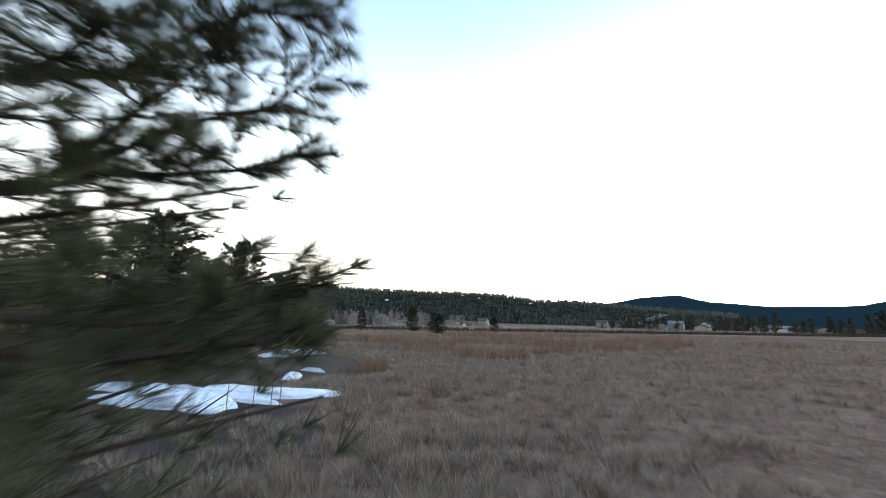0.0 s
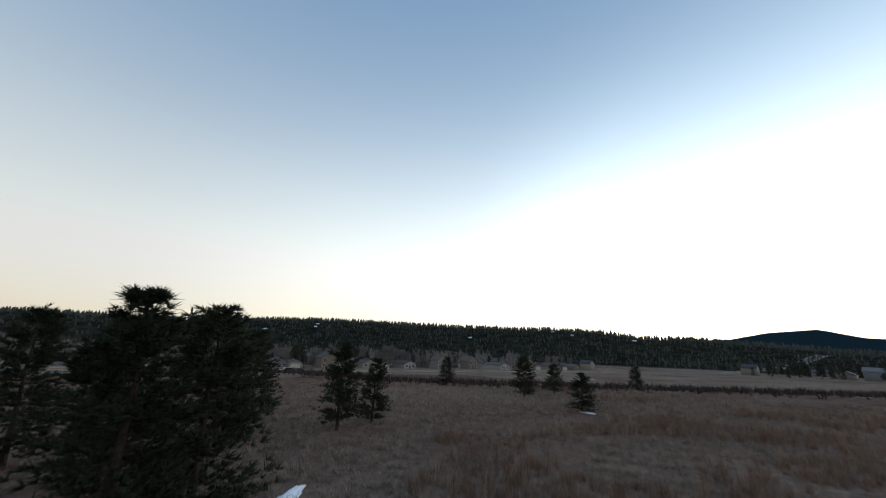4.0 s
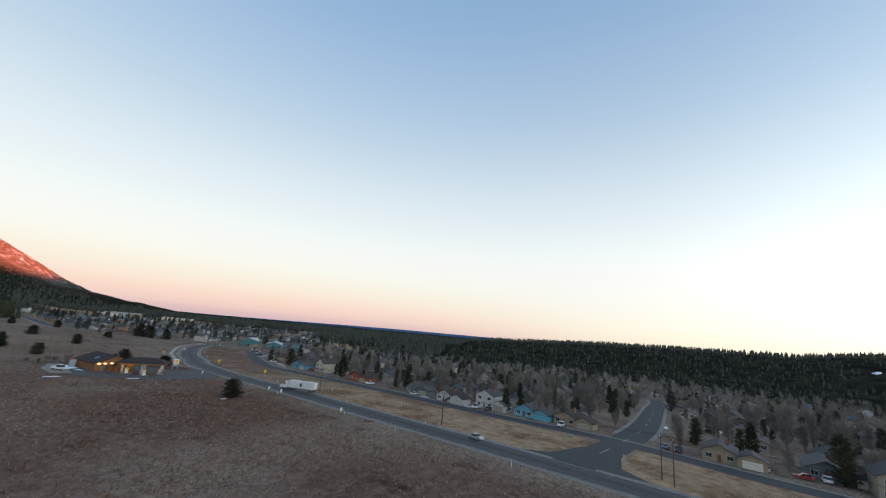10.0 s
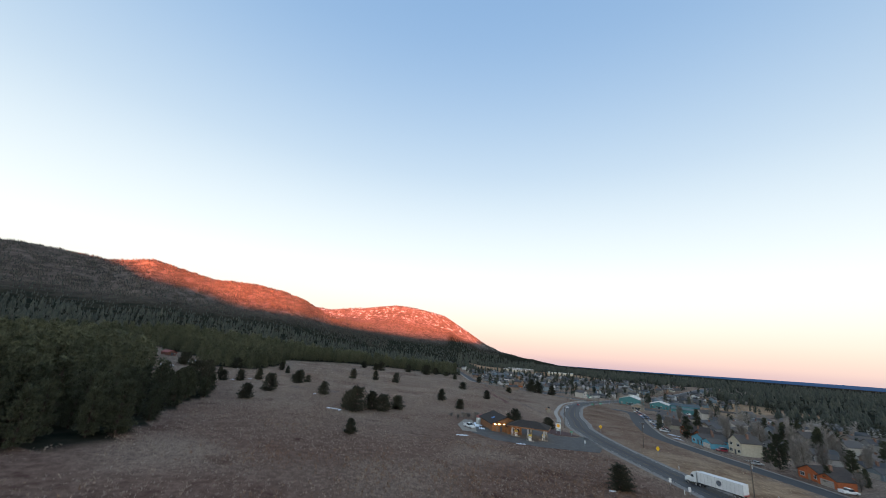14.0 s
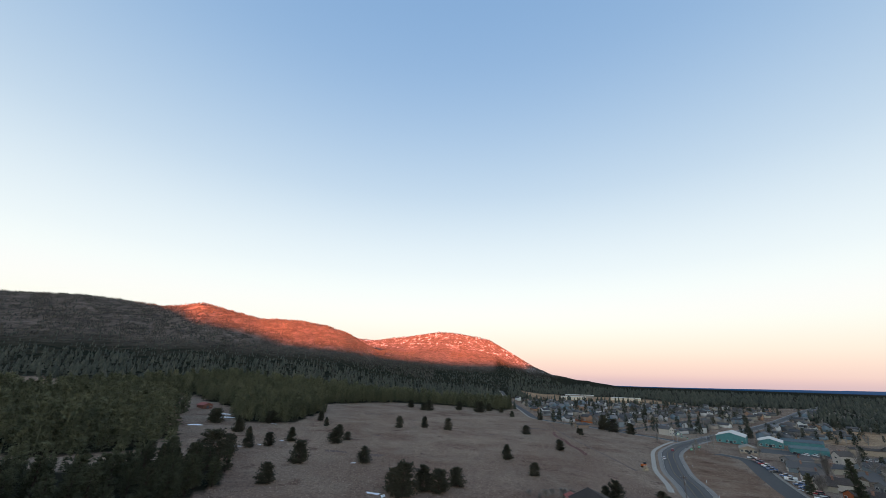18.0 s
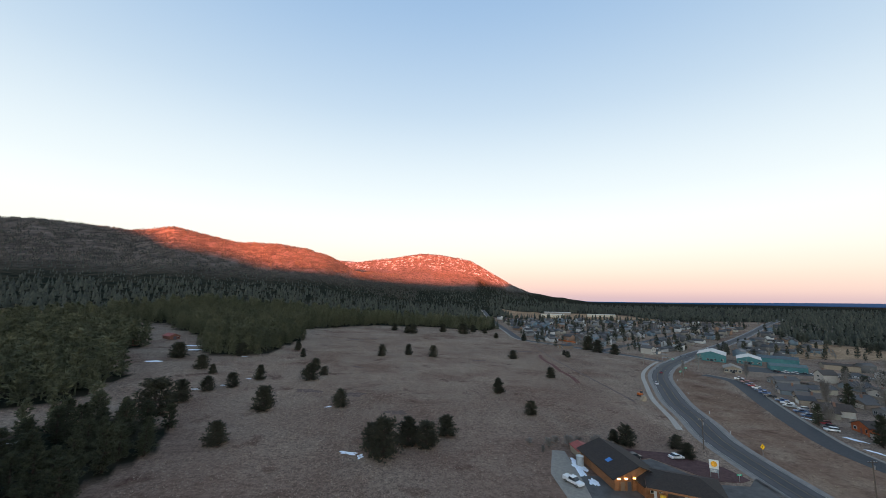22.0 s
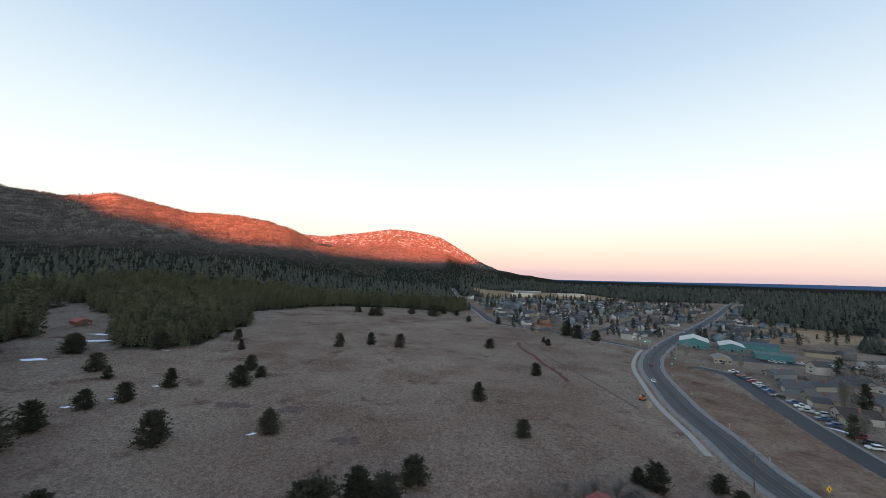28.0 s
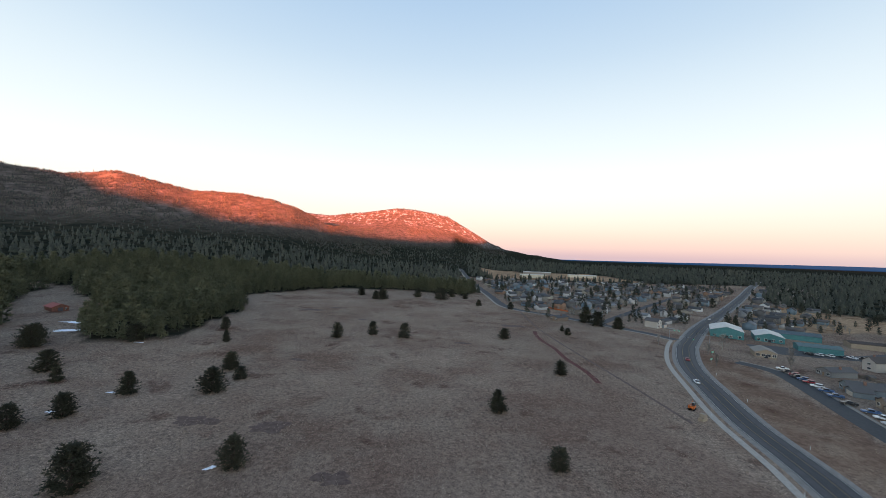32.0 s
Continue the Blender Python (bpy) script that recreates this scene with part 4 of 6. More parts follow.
def house(label, w=9, d=14, storeys=1, wing=True, wall=None, roof=None, garage=True, rise=2.2, m=None, group="town houses"):
    """A family house: the gable body faces -y, a garage wing stands beside it."""
    wall, roof = wall or M_WALL, roof or M_ROOF
    t = thing("house", label, "house", group, m)
    z = 2.7 * storeys + 0.2
    part("wall", gable_body(w, d, z, rise), wall, t)
    for s in gable_roof(w, d, z, rise):
        part("roof", s, roof, t)
    front = -d / 2 - 0.05
    for st in range(storeys):
        for x in ((-w * 0.27, w * 0.27) if st or not garage else (-w * 0.3, w * 0.3)):
            window_on(t, x, 1.0 + 2.7 * st, front, 1.6, 1.2)
        window_on(t, 0.0, 1.0 + 2.7 * st, d / 2 + 0.05, 1.8, 1.2)
    part("door", box(-0.48, front - 0.03, 0.1, 0.48, front + 0.04, 2.15), M_DOOR, t)
    part("chimney", box(w * 0.18, -0.4, z, w * 0.18 + 0.8, 0.4, z + rise + 0.9), M_BRICK, t)
    if wing:
        gw, gd = 7.0, 7.0
        cx, cy = w / 2 + gw / 2 - 0.02, -d / 2 + gd / 2 - 1.5
        part("garage_wall", moved(gable_body(gw, gd, 2.7, 1.6), cx, cy, 0), wall, t)
        for s in gable_roof(gw, gd, 2.7, 1.6, 0.4):
            part("garage_roof", moved(s, cx, cy, 0), roof, t)
        if garage:
            gy = cy - gd / 2 - 0.04
            ga = part("garage_door", box(cx - 2.4, gy - 0.04, 0.0, cx + 2.4, gy + 0.05, 2.25), M_GARAGE, t)
            for k in range(3):
                part("panel_groove", box(cx - 2.4, gy - 0.052, 0.53 + 0.56 * k, cx + 2.4, gy - 0.038, 0.56 + 0.56 * k), M_GLASS, ga)
            part("driveway", box(cx - 2.7, gy - 7.5, -0.6, cx + 2.7, gy - 0.06, 0.03), M_CONCRETE, t)
    return t


DESIGNS = [
    house("single-storey family house with shingled gable roof and garage", 9, 14, 1),
    house("two-storey family house with shingled gable roof and garage", 8.5, 11, 2, rise=2.4),
    house("low ranch house with shingled gable roof", 8, 16, 1, wing=False, rise=1.7),
    house("wide single-storey house with double garage wing", 10, 12, 1, rise=2.0),
    house("narrow two-storey house with steep shingled roof", 7.5, 10, 2, wing=False, rise=2.8),
]
taken = []
placed = [False] * len(DESIGNS)


def settle_house(k, x, y, turn):
    m = pose(x, y, ground_z(x, y) + 0.15, 0, 0, turn)
    if not placed[k]:
        placed[k] = True
        DESIGNS[k].matrix_basis = m
        return DESIGNS[k]
    return copy_thing(DESIGNS[k], m)


def special(x, y, turn, *a, **k):
    taken.append((x, y, 11))
    return house(*a, m=pose(x, y, ground_z(x, y) + 0.15, 0, 0, turn), **k)


# the row along the frontage road; fronts face west
special(167, -29, -90, "light-blue single-storey house with white trim beside the road", 9, 14, 1, wall=M_BLUE, garage=False)
special(166, -9, -90, "white two-storey house with garage and snow on its lawn", 9, 11, 2, wall=M_WHITE)
special(161, 10, -90, "grey single-storey house with broad garage", 9, 12, 1, wall=M_WHITE, roof=M_BROWNROOF)
special(167, 34, -90, "dark slate house with pale gable end", 9, 15, 1, wall=M_SLATE, rise=2.6)
special(165, 79, -90, "rust-red brick house with brown roof", 9, 13, 1, wall=M_RUST, roof=M_BROWNROOF)
special(167, 119, -90, "cream two-storey house with steep gable", 8, 10, 2, wall=M_CREAM, wing=False, rise=2.8)
special(163, 137, -90, "teal-blue single-storey house beside the road", 10, 13, 1, wall=M_BLUE)
special(168, -46, -90, "tan house with wide beige garage door", 9, 13, 1, wall=M_TAN, roof=M_BROWNROOF)
special(161, -97, -90, "dark house with beige gabled garage at the corner", 9, 13, 1, wall=M_TAN)
special(170, -122, -90, "grey house with white garage door and driveway", 9, 14, 1, wall=M_SLATE)
special(177, 168, -100, "rust-orange house with brown roof", 10, 14, 1, wall=M_RUST, roof=M_BROWNROOF)
special(172, 150, -95, "rust-orange house with snow in its yard", 9, 12, 1, wall=M_RUST, roof=M_BROWNROOF)
special(186, 198, -115, "grey house with brown roof behind parked cars", 9, 13, 1, roof=M_BROWNROOF)
special(197, 222, -115, "tan house with low gable roof behind parked cars", 9, 13, 1, wall=M_TAN)
special(207, 246, -115, "grey single-storey house behind parked cars", 9, 13, 1)
special(115, 640, 200, "white house with blue roof at the field's far end", 9, 12, 1, wall=M_WHITE)
rng = random.Random(21)
HOMES = []
for row, x0 in enumerate((205, 243, 288, 326, 372, 412, 460, 505, 555)):
    y = -430.0 + 9 * (row % 3)
    while y < 330:
        y += rng.uniform(20, 27)
        x = x0 + rng.uniform(-3, 3) + (y - 60) * 0.1 * (y > 60)
        HOMES.append((x, y, (-90 if row % 2 == 0 else 90) + rng.uniform(-4, 4)))
for y in range(-420, -130, 26):
    HOMES.append((160 + rng.uniform(-4, 4) - (-130 - y) * 0.02, y, -90))
for _ in range(900):
    y = rng.uniform(405, 880)
    x = rng.uniform(95, 0.97 * y - 25)
    HOMES.append((x, y, rng.choice((0, 90, 180, -90)) + 35))
for x, y, a in ((70, -600, 0), (30, -560, 90), (5, -500, 180), (-14, -470, 90), (-40, -430, 0), (-105, -520, 0), (-80, -500, 90), (-60, -560, 0), (-20, -560, 0), (60, -500, 90)):
    HOMES.append((x, y, a))
HOUSES = []


def island(name, colours, rough):
    """Like palette, but a colour for each loose piece of one mesh."""
    m = palette(name, colours, rough)
    nt = m.node_tree
    geo = next(n for n in nt.nodes if n.type == "NEW_GEOMETRY")
    r = next(n for n in nt.nodes if n.type == "VALTORGB" and n.color_ramp.interpolation == "CONSTANT")
    nt.links.new(geo.outputs["Random Per Island"], r.inputs["Fac"])
    return m


M_WALL_FAR = island("far_siding", [(0.22, 0.2, 0.17), (0.17, 0.18, 0.19), (0.30, 0.27, 0.22), (0.10, 0.10, 0.10), (0.38, 0.38, 0.38), (0.12, 0.17, 0.21), (0.24, 0.14, 0.09), (0.46, 0.46, 0.45)], 0.8)
M_ROOF_FAR = island("far_shingles", [(0.055, 0.05, 0.05), (0.075, 0.065, 0.06), (0.045, 0.047, 0.052), (0.10, 0.09, 0.085), (0.06, 0.06, 0.065), (0.16, 0.165, 0.17)], 0.9)
SIZES = [(9, 14, 2.9, 2.2), (8.5, 11, 5.4, 2.4), (8, 16, 2.9, 1.7), (10, 12, 2.9, 2.0), (7.5, 10, 5.4, 2.8)]
FAR_BODY = [gable_body(*q) for q in SIZES]
FAR_ROOF = [join(gable_roof(*q)) for q in SIZES]
for x, y, a in HOMES:
    if math.hypot(x, y) > 980 or wooded(x, y) or not clear_of_roads(x, y, 11) or any((x - p) ** 2 + (y - q) ** 2 < (r + 6.5) ** 2 for p, q, r in taken):
        continue
    if 205 < x < 345 and 295 < y < 415:
        continue
    HOUSES.append((x, y, a))
    taken.append((x, y, 11))
HOUSES.sort(key=lambda p: min(math.hypot(p[0] - 20, p[1] + 60), math.hypot(p[0] - 20, p[1] - 130)))
far_walls = []
for i, (x, y, a) in enumerate(HOUSES):
    k = rng.randrange(5)
    if i < 125:
        settle_house(k, x, y, a)
    else:
        far_walls.append((x, y, ground_z(x, y) + 0.15, radians(a), 1.0, 1.0, k))
distant = scatter("distant_houses", FAR_BODY, far_walls, M_WALL_FAR, "many pale and brown houses across the distant town", "houses")
roofs = scatter("roof", FAR_ROOF, far_walls, M_ROOF_FAR, "", "", "")
roofs.parent = distant

# ---- yards: board fences and garden sheds behind the nearer houses ----
def yard_fence(x, y, turn, length):
    t = thing("yard_fence", "weathered grey board fence round a yard", "fence", "yard fences", pose(x, y, ground_z(x, y), 0, 0, turn))
    n = int(length / 2.4)
    for k in range(n):
        part("panel", box(k * 2.4 + 0.06, -0.03, -0.3, k * 2.4 + 2.34, 0.03, 1.6), M_FENCE, t)
        part("post", box(k * 2.4 - 0.06, -0.06, -0.4, k * 2.4 + 0.06, 0.06, 1.75), M_FENCE, t)
    return t


def garden_shed(x, y, turn):
    t = thing("garden_shed", "small gabled garden shed in a back yard", "shed", "garden sheds", pose(x, y, ground_z(x, y), 0, 0, turn))
    part("wall", gable_body(3.0, 3.6, 2.0, 0.8), M_WALL, t)
    for s in gable_roof(3.0, 3.6, 2.0, 0.8, 0.2, 0.1):
        part("roof", s, M_ROOF, t)
    part("door", box(-0.5, -1.84, 0, 0.5, -1.76, 1.8), M_DOOR, t)
    return t


M_FENCE = mat("fence_boards", (0.13, 0.105, 0.085), 0.95, 0.3, 1.5, second=(0.24, 0.2, 0.165))
rs = random.Random(61)
lead_fence, lead_shed = yard_fence(178, -28, 0, 15), garden_shed(184, -47, 90)
long_fence = yard_fence(186, 18, 90, 22)
for x, y, a in HOUSES[:75]:
    c, d = math.cos(radians(a)), math.sin(radians(a))
    bx, by = x - d * 12, y + c * 12
    if clear_of_roads(bx, by, 4) and rs.random() < 0.75:
        copy_thing(lead_fence if rs.random() < 0.5 else long_fence, pose(bx, by, ground_z(bx, by), 0, 0, a + rs.choice((0, 90, 180))))
    bx, by = x - d * 13 + c * 6, y + c * 13 + d * 6
    if clear_of_roads(bx, by, 4) and rs.random() < 0.5 and all((bx - p) ** 2 + (by - q) ** 2 > 81 for p, q, r in taken):
        copy_thing(lead_shed, pose(bx, by, ground_z(bx, by), 0, 0, a + 90 * rs.randrange(4)))

# ---- the teal commercial group by the junction ----
def shed(label, x, y, turn, w, d, h, rise, wall, roof, windows=4):
    t = thing("commercial_building", label, "building", "", pose(x, y, ground_z(x, y) + 0.1, 0, 0, turn))
    part("wall", gable_body(w, d, h, rise), wall, t)
    for s in gable_roof(w, d, h, rise, 0.4):
        part("roof", s, roof, t)
    for k in range(windows):
        window_on(t, -w / 2 + (k + 0.5) * w / windows, 1.0, -d / 2 - 0.05, 1.8, 1.6)
    part("door", box(-1.0, -d / 2 - 0.08, 0, 1.0, -d / 2 + 0.04, 2.2), M_GLASS, t)
    taken.append((x, y, max(w, d) * 0.6))
    return t


shed("large teal metal hall with pale gable roof", 250, 385, -35, 22, 30, 6, 3.2, M_TEAL, M_METALROOF)
shed("teal metal hall with pale low gable roof", 277, 375, -35, 18, 26, 4.5, 2.6, M_TEAL, M_METALROOF)
shed("long teal-blue strip building with dark roof", 312, 386, 55, 13, 30, 4.2, 2.0, M_TEAL, mat("blue_grey_roof", (0.06, 0.085, 0.10), 0.7, 0.2, 0.8))
shed("low teal strip of shops with windows", 281, 338, 60, 12, 24, 3.8, 1.6, M_TEAL, mat("sea_green_roof", (0.08, 0.12, 0.125), 0.7, 0.2, 0.8))
shed("low tan workshop with brown roof behind the shops", 345, 360, 60, 14, 24, 4, 1.2, M_TAN, M_BROWNROOF)
shed("tan office with a pale gable roof", 220, 315, -30, 11, 15, 3.4, 2.0, M_TAN, M_CONCRETE)
shed("long white flat-roofed works hall beyond the town", 300, 1150, 80, 30, 75, 7, 0.8, M_CONCRETE, M_METALROOF, 2)
shed("broad pale school hall with a flat roof", 250, 1010, 80, 26, 60, 7, 0.8, M_CREAM, M_METALROOF, 2)
shed("long pale store with a flat roof", 395, 1060, 75, 24, 70, 6, 0.8, M_CREAM, M_METALROOF, 2)
lot = tagged(slab("car_park", [(225, 325), (262, 318), (330, 310), (345, 345), (300, 330), (262, 350), (240, 352)], M_DARKROAD, 0.05), "dark asphalt car park between shops", "car park", kind="structure")

# ---- bare trees of the town ----
def bare(seed, h, r, twigs=170, upright=0.6):
    rg = random.Random(seed)
    limbs = [tube([Vector((0, 0, -0.3)), Vector((0, 0, h * 0.35)), Vector((0, 0, h * 0.8))], [0.022 * h, 0.016 * h, 0.004 * h], 6)]
    fine = []
    for _ in range(twigs):
        a, u = rg.uniform(0, 6.283), rg.uniform(0.12, 0.85)
        base = Vector((0, 0, h * u * 0.8))
        d = Vector((math.cos(a), math.sin(a), 0))
        L = r * rg.uniform(0.5, 1.1) * (1.1 - 0.55 * u)
        tip = base + d * L + Vector((0, 0, upright * h * rg.uniform(0.18, 0.45) * (1.1 - 0.5 * u)))
        mid = base.lerp(tip, 0.5) + d * L * 0.12
        fine.append(tube([base, mid, tip], [0.006 * h, 0.0035 * h, 0.001 * h], 3))
        for _ in range(7):
            c = base.lerp(tip, rg.uniform(0.35, 1.0))
            fine.append(tuft(rg, c, (Vector((0, 0, 1.0)) + d * 0.5).normalized(), h * 0.13, 2, h * 0.0035))
    return join(limbs), join(fine)


BARE = [make_tree("bare_tree", "leafless grey-brown deciduous tree between houses", "bare town trees", *bare(200 + i, 9.0, rr, 110, up), M_GREYBARK, M_TWIG) for i, (rr, up) in enumerate([(2.2, 0.9), (3.2, 0.6), (1.5, 1.2), (2.8, 0.8)])]
spots = []
for _ in range(14000):
    y = rng.uniform(-440, 330)
    x = rng.uniform(157, 600)
    if len(spots) >= 900:
        break
    if wooded(x, y) or not clear_of_roads(x, y, 2.5) or any((x - p) ** 2 + (y - q) ** 2 < (r * 0.72) ** 2 for p, q, r in taken) or (205 < x < 345 and 290 < y < 415):
        continue
    if y > 160 and rng.random() < 0.7:
        continue
    if not free(x, y, 5.0):
        continue
    spots.append((x, y))
spots.sort(key=lambda p: math.hypot(p[0] - 100, p[1] + 10))
used, mass = set(), []
for i, (x, y) in enumerate(spots):
    h = rng.uniform(6.5, 16)
    k = rng.randrange(4)
    if i < 250:
        if k not in used:
            used.add(k)
            t = BARE[k]
            t.matrix_basis = pose(x, y, ground_z(x, y), 0, 0, 0)
            t.scale = (h / 9,) * 3
        else:
            plant(BARE[k], x, y, h, 9.0, rng.uniform(0.85, 1.2), rng=rng)
    else:
        mass.append((x, y, ground_z(x, y), rng.uniform(0, 6.28), h / 9, h / 9, k))
BARE_FAR = [join(bare(220 + i, 9.0, rr, 45, up)) for i, (rr, up) in enumerate([(2.2, 0.9), (3.2, 0.6), (1.5, 1.2), (2.8, 0.8)])]
for _ in range(480):
    y = rng.uniform(420, 850)
    x = rng.uniform(95, 0.95 * y)
    if clear_of_roads(x, y, 3):
        mass.append((x, y, ground_z(x, y), rng.uniform(0, 6.28), 0.8, rng.uniform(0.5, 0.9), rng.randrange(4)))
scatter("bare_trees", BARE_FAR, mass, M_TWIG, "many leafless grey trees across the town", "trees")
# dark conifers among the houses
greens = []
for i in range(1500):
    x, y = (rng.uniform(158, 560), rng.uniform(-420, 330)) if i % 5 < 3 else (rng.uniform(92, 560), rng.uniform(410, 930))
    if wooded(x, y) or not clear_of_roads(x, y, 3) or any((x - p) ** 2 + (y - q) ** 2 < (r * 0.8) ** 2 for p, q, r in taken):
        continue
    if (150 < x < 265 and 215 < y < 420) or (205 < x < 360 and 300 < y < 420) or not free(x, y, 5.0):
        continue
    greens.append((x, y))
for _ in range(120):
    x = rng.uniform(-140, 85)
    y = -400 - 0.6 * (x + 60) - rng.uniform(0, 200)
    if free(x, y, 6.0) and all((x - p) ** 2 + (y - q) ** 2 > 90 for p, q, r in taken):
        greens.append((x, y))
greens += [(161.5, -19.5), (164, 50), (159, 92), (163, 103)]
greens.sort(key=lambda p: math.hypot(p[0] - 80, p[1] - 60))
cluster = []
for i, (x, y) in enumerate(greens):
    h = rng.uniform(5.5, 13.5)
    if i < 85:
        plant(EDGE[i % 4], x, y, h, 14.0, rng.uniform(0.8, 1.1), "dark-green conifer standing between town houses", rng=rng)
    else:
        cluster.append((x, y, ground_z(x, y) - 0.1, rng.uniform(0, 6.28), h * rng.uniform(0.9, 1.3), h, rng.randrange(5)))
scatter("town_conifers", [tall_pine(60 + i, "mid") for i in range(5)], cluster, M_FARWOOD, "dark conifers standing among the houses of the town", "trees")

# ---- vehicles ----
M_TYRE = mat("tyre_rubber", (0.02, 0.02, 0.02), 0.9, 0.2, 5)
M_RIM = mat("steel_rim", (0.35, 0.35, 0.36), 0.35, 0.1, 3, metal=0.8)
M_LAMP = mat("headlamp_glass", (0.6, 0.6, 0.58), 0.15, 0.05, 3)
M_REAR = mat("rear_lamp", (0.35, 0.02, 0.02), 0.3, 0.05, 3)
PAINTS = {n: mat(n + "_car_paint", c, 0.3, 0.05, 1.0, spec=0.6) for n, c in {"white": (0.62, 0.63, 0.64), "black": (0.02, 0.02, 0.023), "silver": (0.33, 0.34, 0.35), "red": (0.28, 0.02, 0.03), "blue": (0.04, 0.09, 0.2)}.items()}


def wheel(parent, x, y, r, w):
    t = part("wheel", disc(x, y, r, r, w, "y", 16), M_TYRE, parent)
    part("rim", disc(x, y, r, r * 0.6, w + 0.03, "y", 12), M_RIM, t)


def car(style, paint, m=None):
    """A parked car, its front along +x."""
    t = thing(style, f"{paint} {'pickup truck' if style == 'pickup_truck' else style} parked on the asphalt", "car", "parked cars", m)
    p = PAINTS[paint]
    if style == "pickup_truck":
        L, W, H = 5.6, 1.95, 1.85
        prof = [(-2.8, 0.45), (2.75, 0.45), (2.8, 0.75), (2.7, 1.05), (1.3, 1.12), (-2.8, 1.12)]
        cab = [(1.25, 1.1), (0.65, H), (-0.75, H), (-1.0, 1.1)]
    elif style == "suv":
        L, W, H = 4.8, 1.9, 1.75
        prof = [(-2.4, 0.4), (2.35, 0.4), (2.4, 0.7), (2.25, 0.98), (1.2, 1.08), (-2.35, 1.1), (-2.4, 0.8)]
        cab = [(1.15, 1.05), (0.45, H), (-2.0, H), (-2.3, 1.05)]
    else:
        L, W, H = 4.6, 1.8, 1.45
        prof = [(-2.3, 0.35), (2.25, 0.35), (2.3, 0.6), (2.15, 0.82), (1.1, 0.92), (-1.4, 0.96), (-2.2, 0.92), (-2.3, 0.7)]
        cab = [(1.0, 0.9), (0.3, H), (-0.95, H), (-1.7, 0.92)]
    part("body", prism(prof, -W / 2, W / 2), p, t)
    part("window_band", prism([(x, z) for x, z in cab], -W / 2 + 0.1, W / 2 - 0.1), M_GLASS, t)
    part("roof", box(cab[2][0] + 0.02, -W / 2 + 0.08, H - 0.02, cab[1][0] - 0.02, W / 2 - 0.08, H + 0.05), p, t)
    r = 0.36 if style != "sedan" else 0.32
    for x in (L * 0.31, -L * 0.31):
        for y in (-W / 2 + 0.08, W / 2 - 0.08):
            wheel(t, x, y, r, 0.24)
    for y in (-W * 0.36, W * 0.36):
        part("headlight", box(L / 2 - 0.1, y - 0.17, 0.66, L / 2 + 0.015, y + 0.17, 0.8), M_LAMP, t)
        part("rear_light", box(-L / 2 - 0.015, y - 0.15, 0.68, -L / 2 + 0.06, y + 0.15, 0.86), M_REAR, t)
    if style == "pickup_truck":
        part("bed_wall", join([box(-2.78, -W / 2 + 0.01, 1.1, -1.05, -W / 2 + 0.09, 1.38), box(-2.78, W / 2 - 0.09, 1.1, -1.05, W / 2 - 0.01, 1.38), box(-2.79, -W / 2 + 0.02, 1.1, -2.7, W / 2 - 0.02, 1.38)]), p, t)
    return t


CARS = {}


def park(style, paint, x, y, turn, lift=0.1):
    m = pose(x, y, ground_z(x, y) + lift, 0, math.degrees(math.atan(-SLOPE * math.cos(radians(turn)))), turn)
    if (style, paint) not in CARS:
        CARS[style, paint] = car(style, paint, m)
        return CARS[style, paint]
    return copy_thing(CARS[style, paint], m)


rng = random.Random(33)
STY = ["sedan", "suv", "pickup_truck"]
COL = ["white", "black", "silver", "red", "blue", "white"]
for x, y, a in [(198, 275, 150), (195, 266, 150), (192, 257, 150), (187, 244, 150), (180, 228, 150), (179, 219, 150), (173, 207, 150), (170, 197, 160), (164, 179, 165), (158, 169, 165), (201, 281, 150), (197, 270, 150), (194, 262, 150), (190, 251, 150), (184, 237, 150), (177, 213, 152), (176, 203, 155), (167, 190, 160), (161, 173, 165)]:
    park(rng.choice(STY), rng.choice(COL), x, y, a)
for x, y, s, c in [(153.5, -9, "pickup_truck", "white"), (153.5, -15, "suv", "black"), (155, -47, "suv", "white"), (154, 28, "sedan", "white"), (155, 62, "pickup_truck", "white"), (153, 96, "sedan", "silver"), (155, -86, "suv", "black"), (157, -82, "sedan", "blue"), (156, 9, "suv", "black"), (156, -108, "sedan", "silver"), (156, 120, "suv", "red"), (158, 133, "sedan", "black")]:
    park(s, c, x, y, rng.choice((0, 180)) + rng.uniform(-5, 5))
for _ in range(110):
    x, y = rng.choice((158, 225, 268, 308, 350, 392, 436)) + rng.uniform(-2, 2), rng.uniform(-300, 280)
    if clear_of_roads(x, y, 2) and not inside(STRAW, x, y) and all((x - p) ** 2 + (y - q) ** 2 > 90 for p, q, r in taken):
        park(rng.choice(STY), rng.choice(COL), x, y, rng.choice((0, 90)))
for k in range(11):
    park(rng.choice(STY), rng.choice(COL), 262 + 6.5 * k, 326 - 1.2 * k, 100)
park("sedan", "silver", 101.6, -41, 262, 0.12)
park("sedan", "white", 127, 247, 68, 0.12)
park("sedan", "red", 152, 290, 62, 0.12)
park("suv", "white", 300, 471, 45, 0.12)
park("suv", "black", 92.6, -150, 90, 0.12)
park("suv", "white", 132, -210, 85, 0.1)


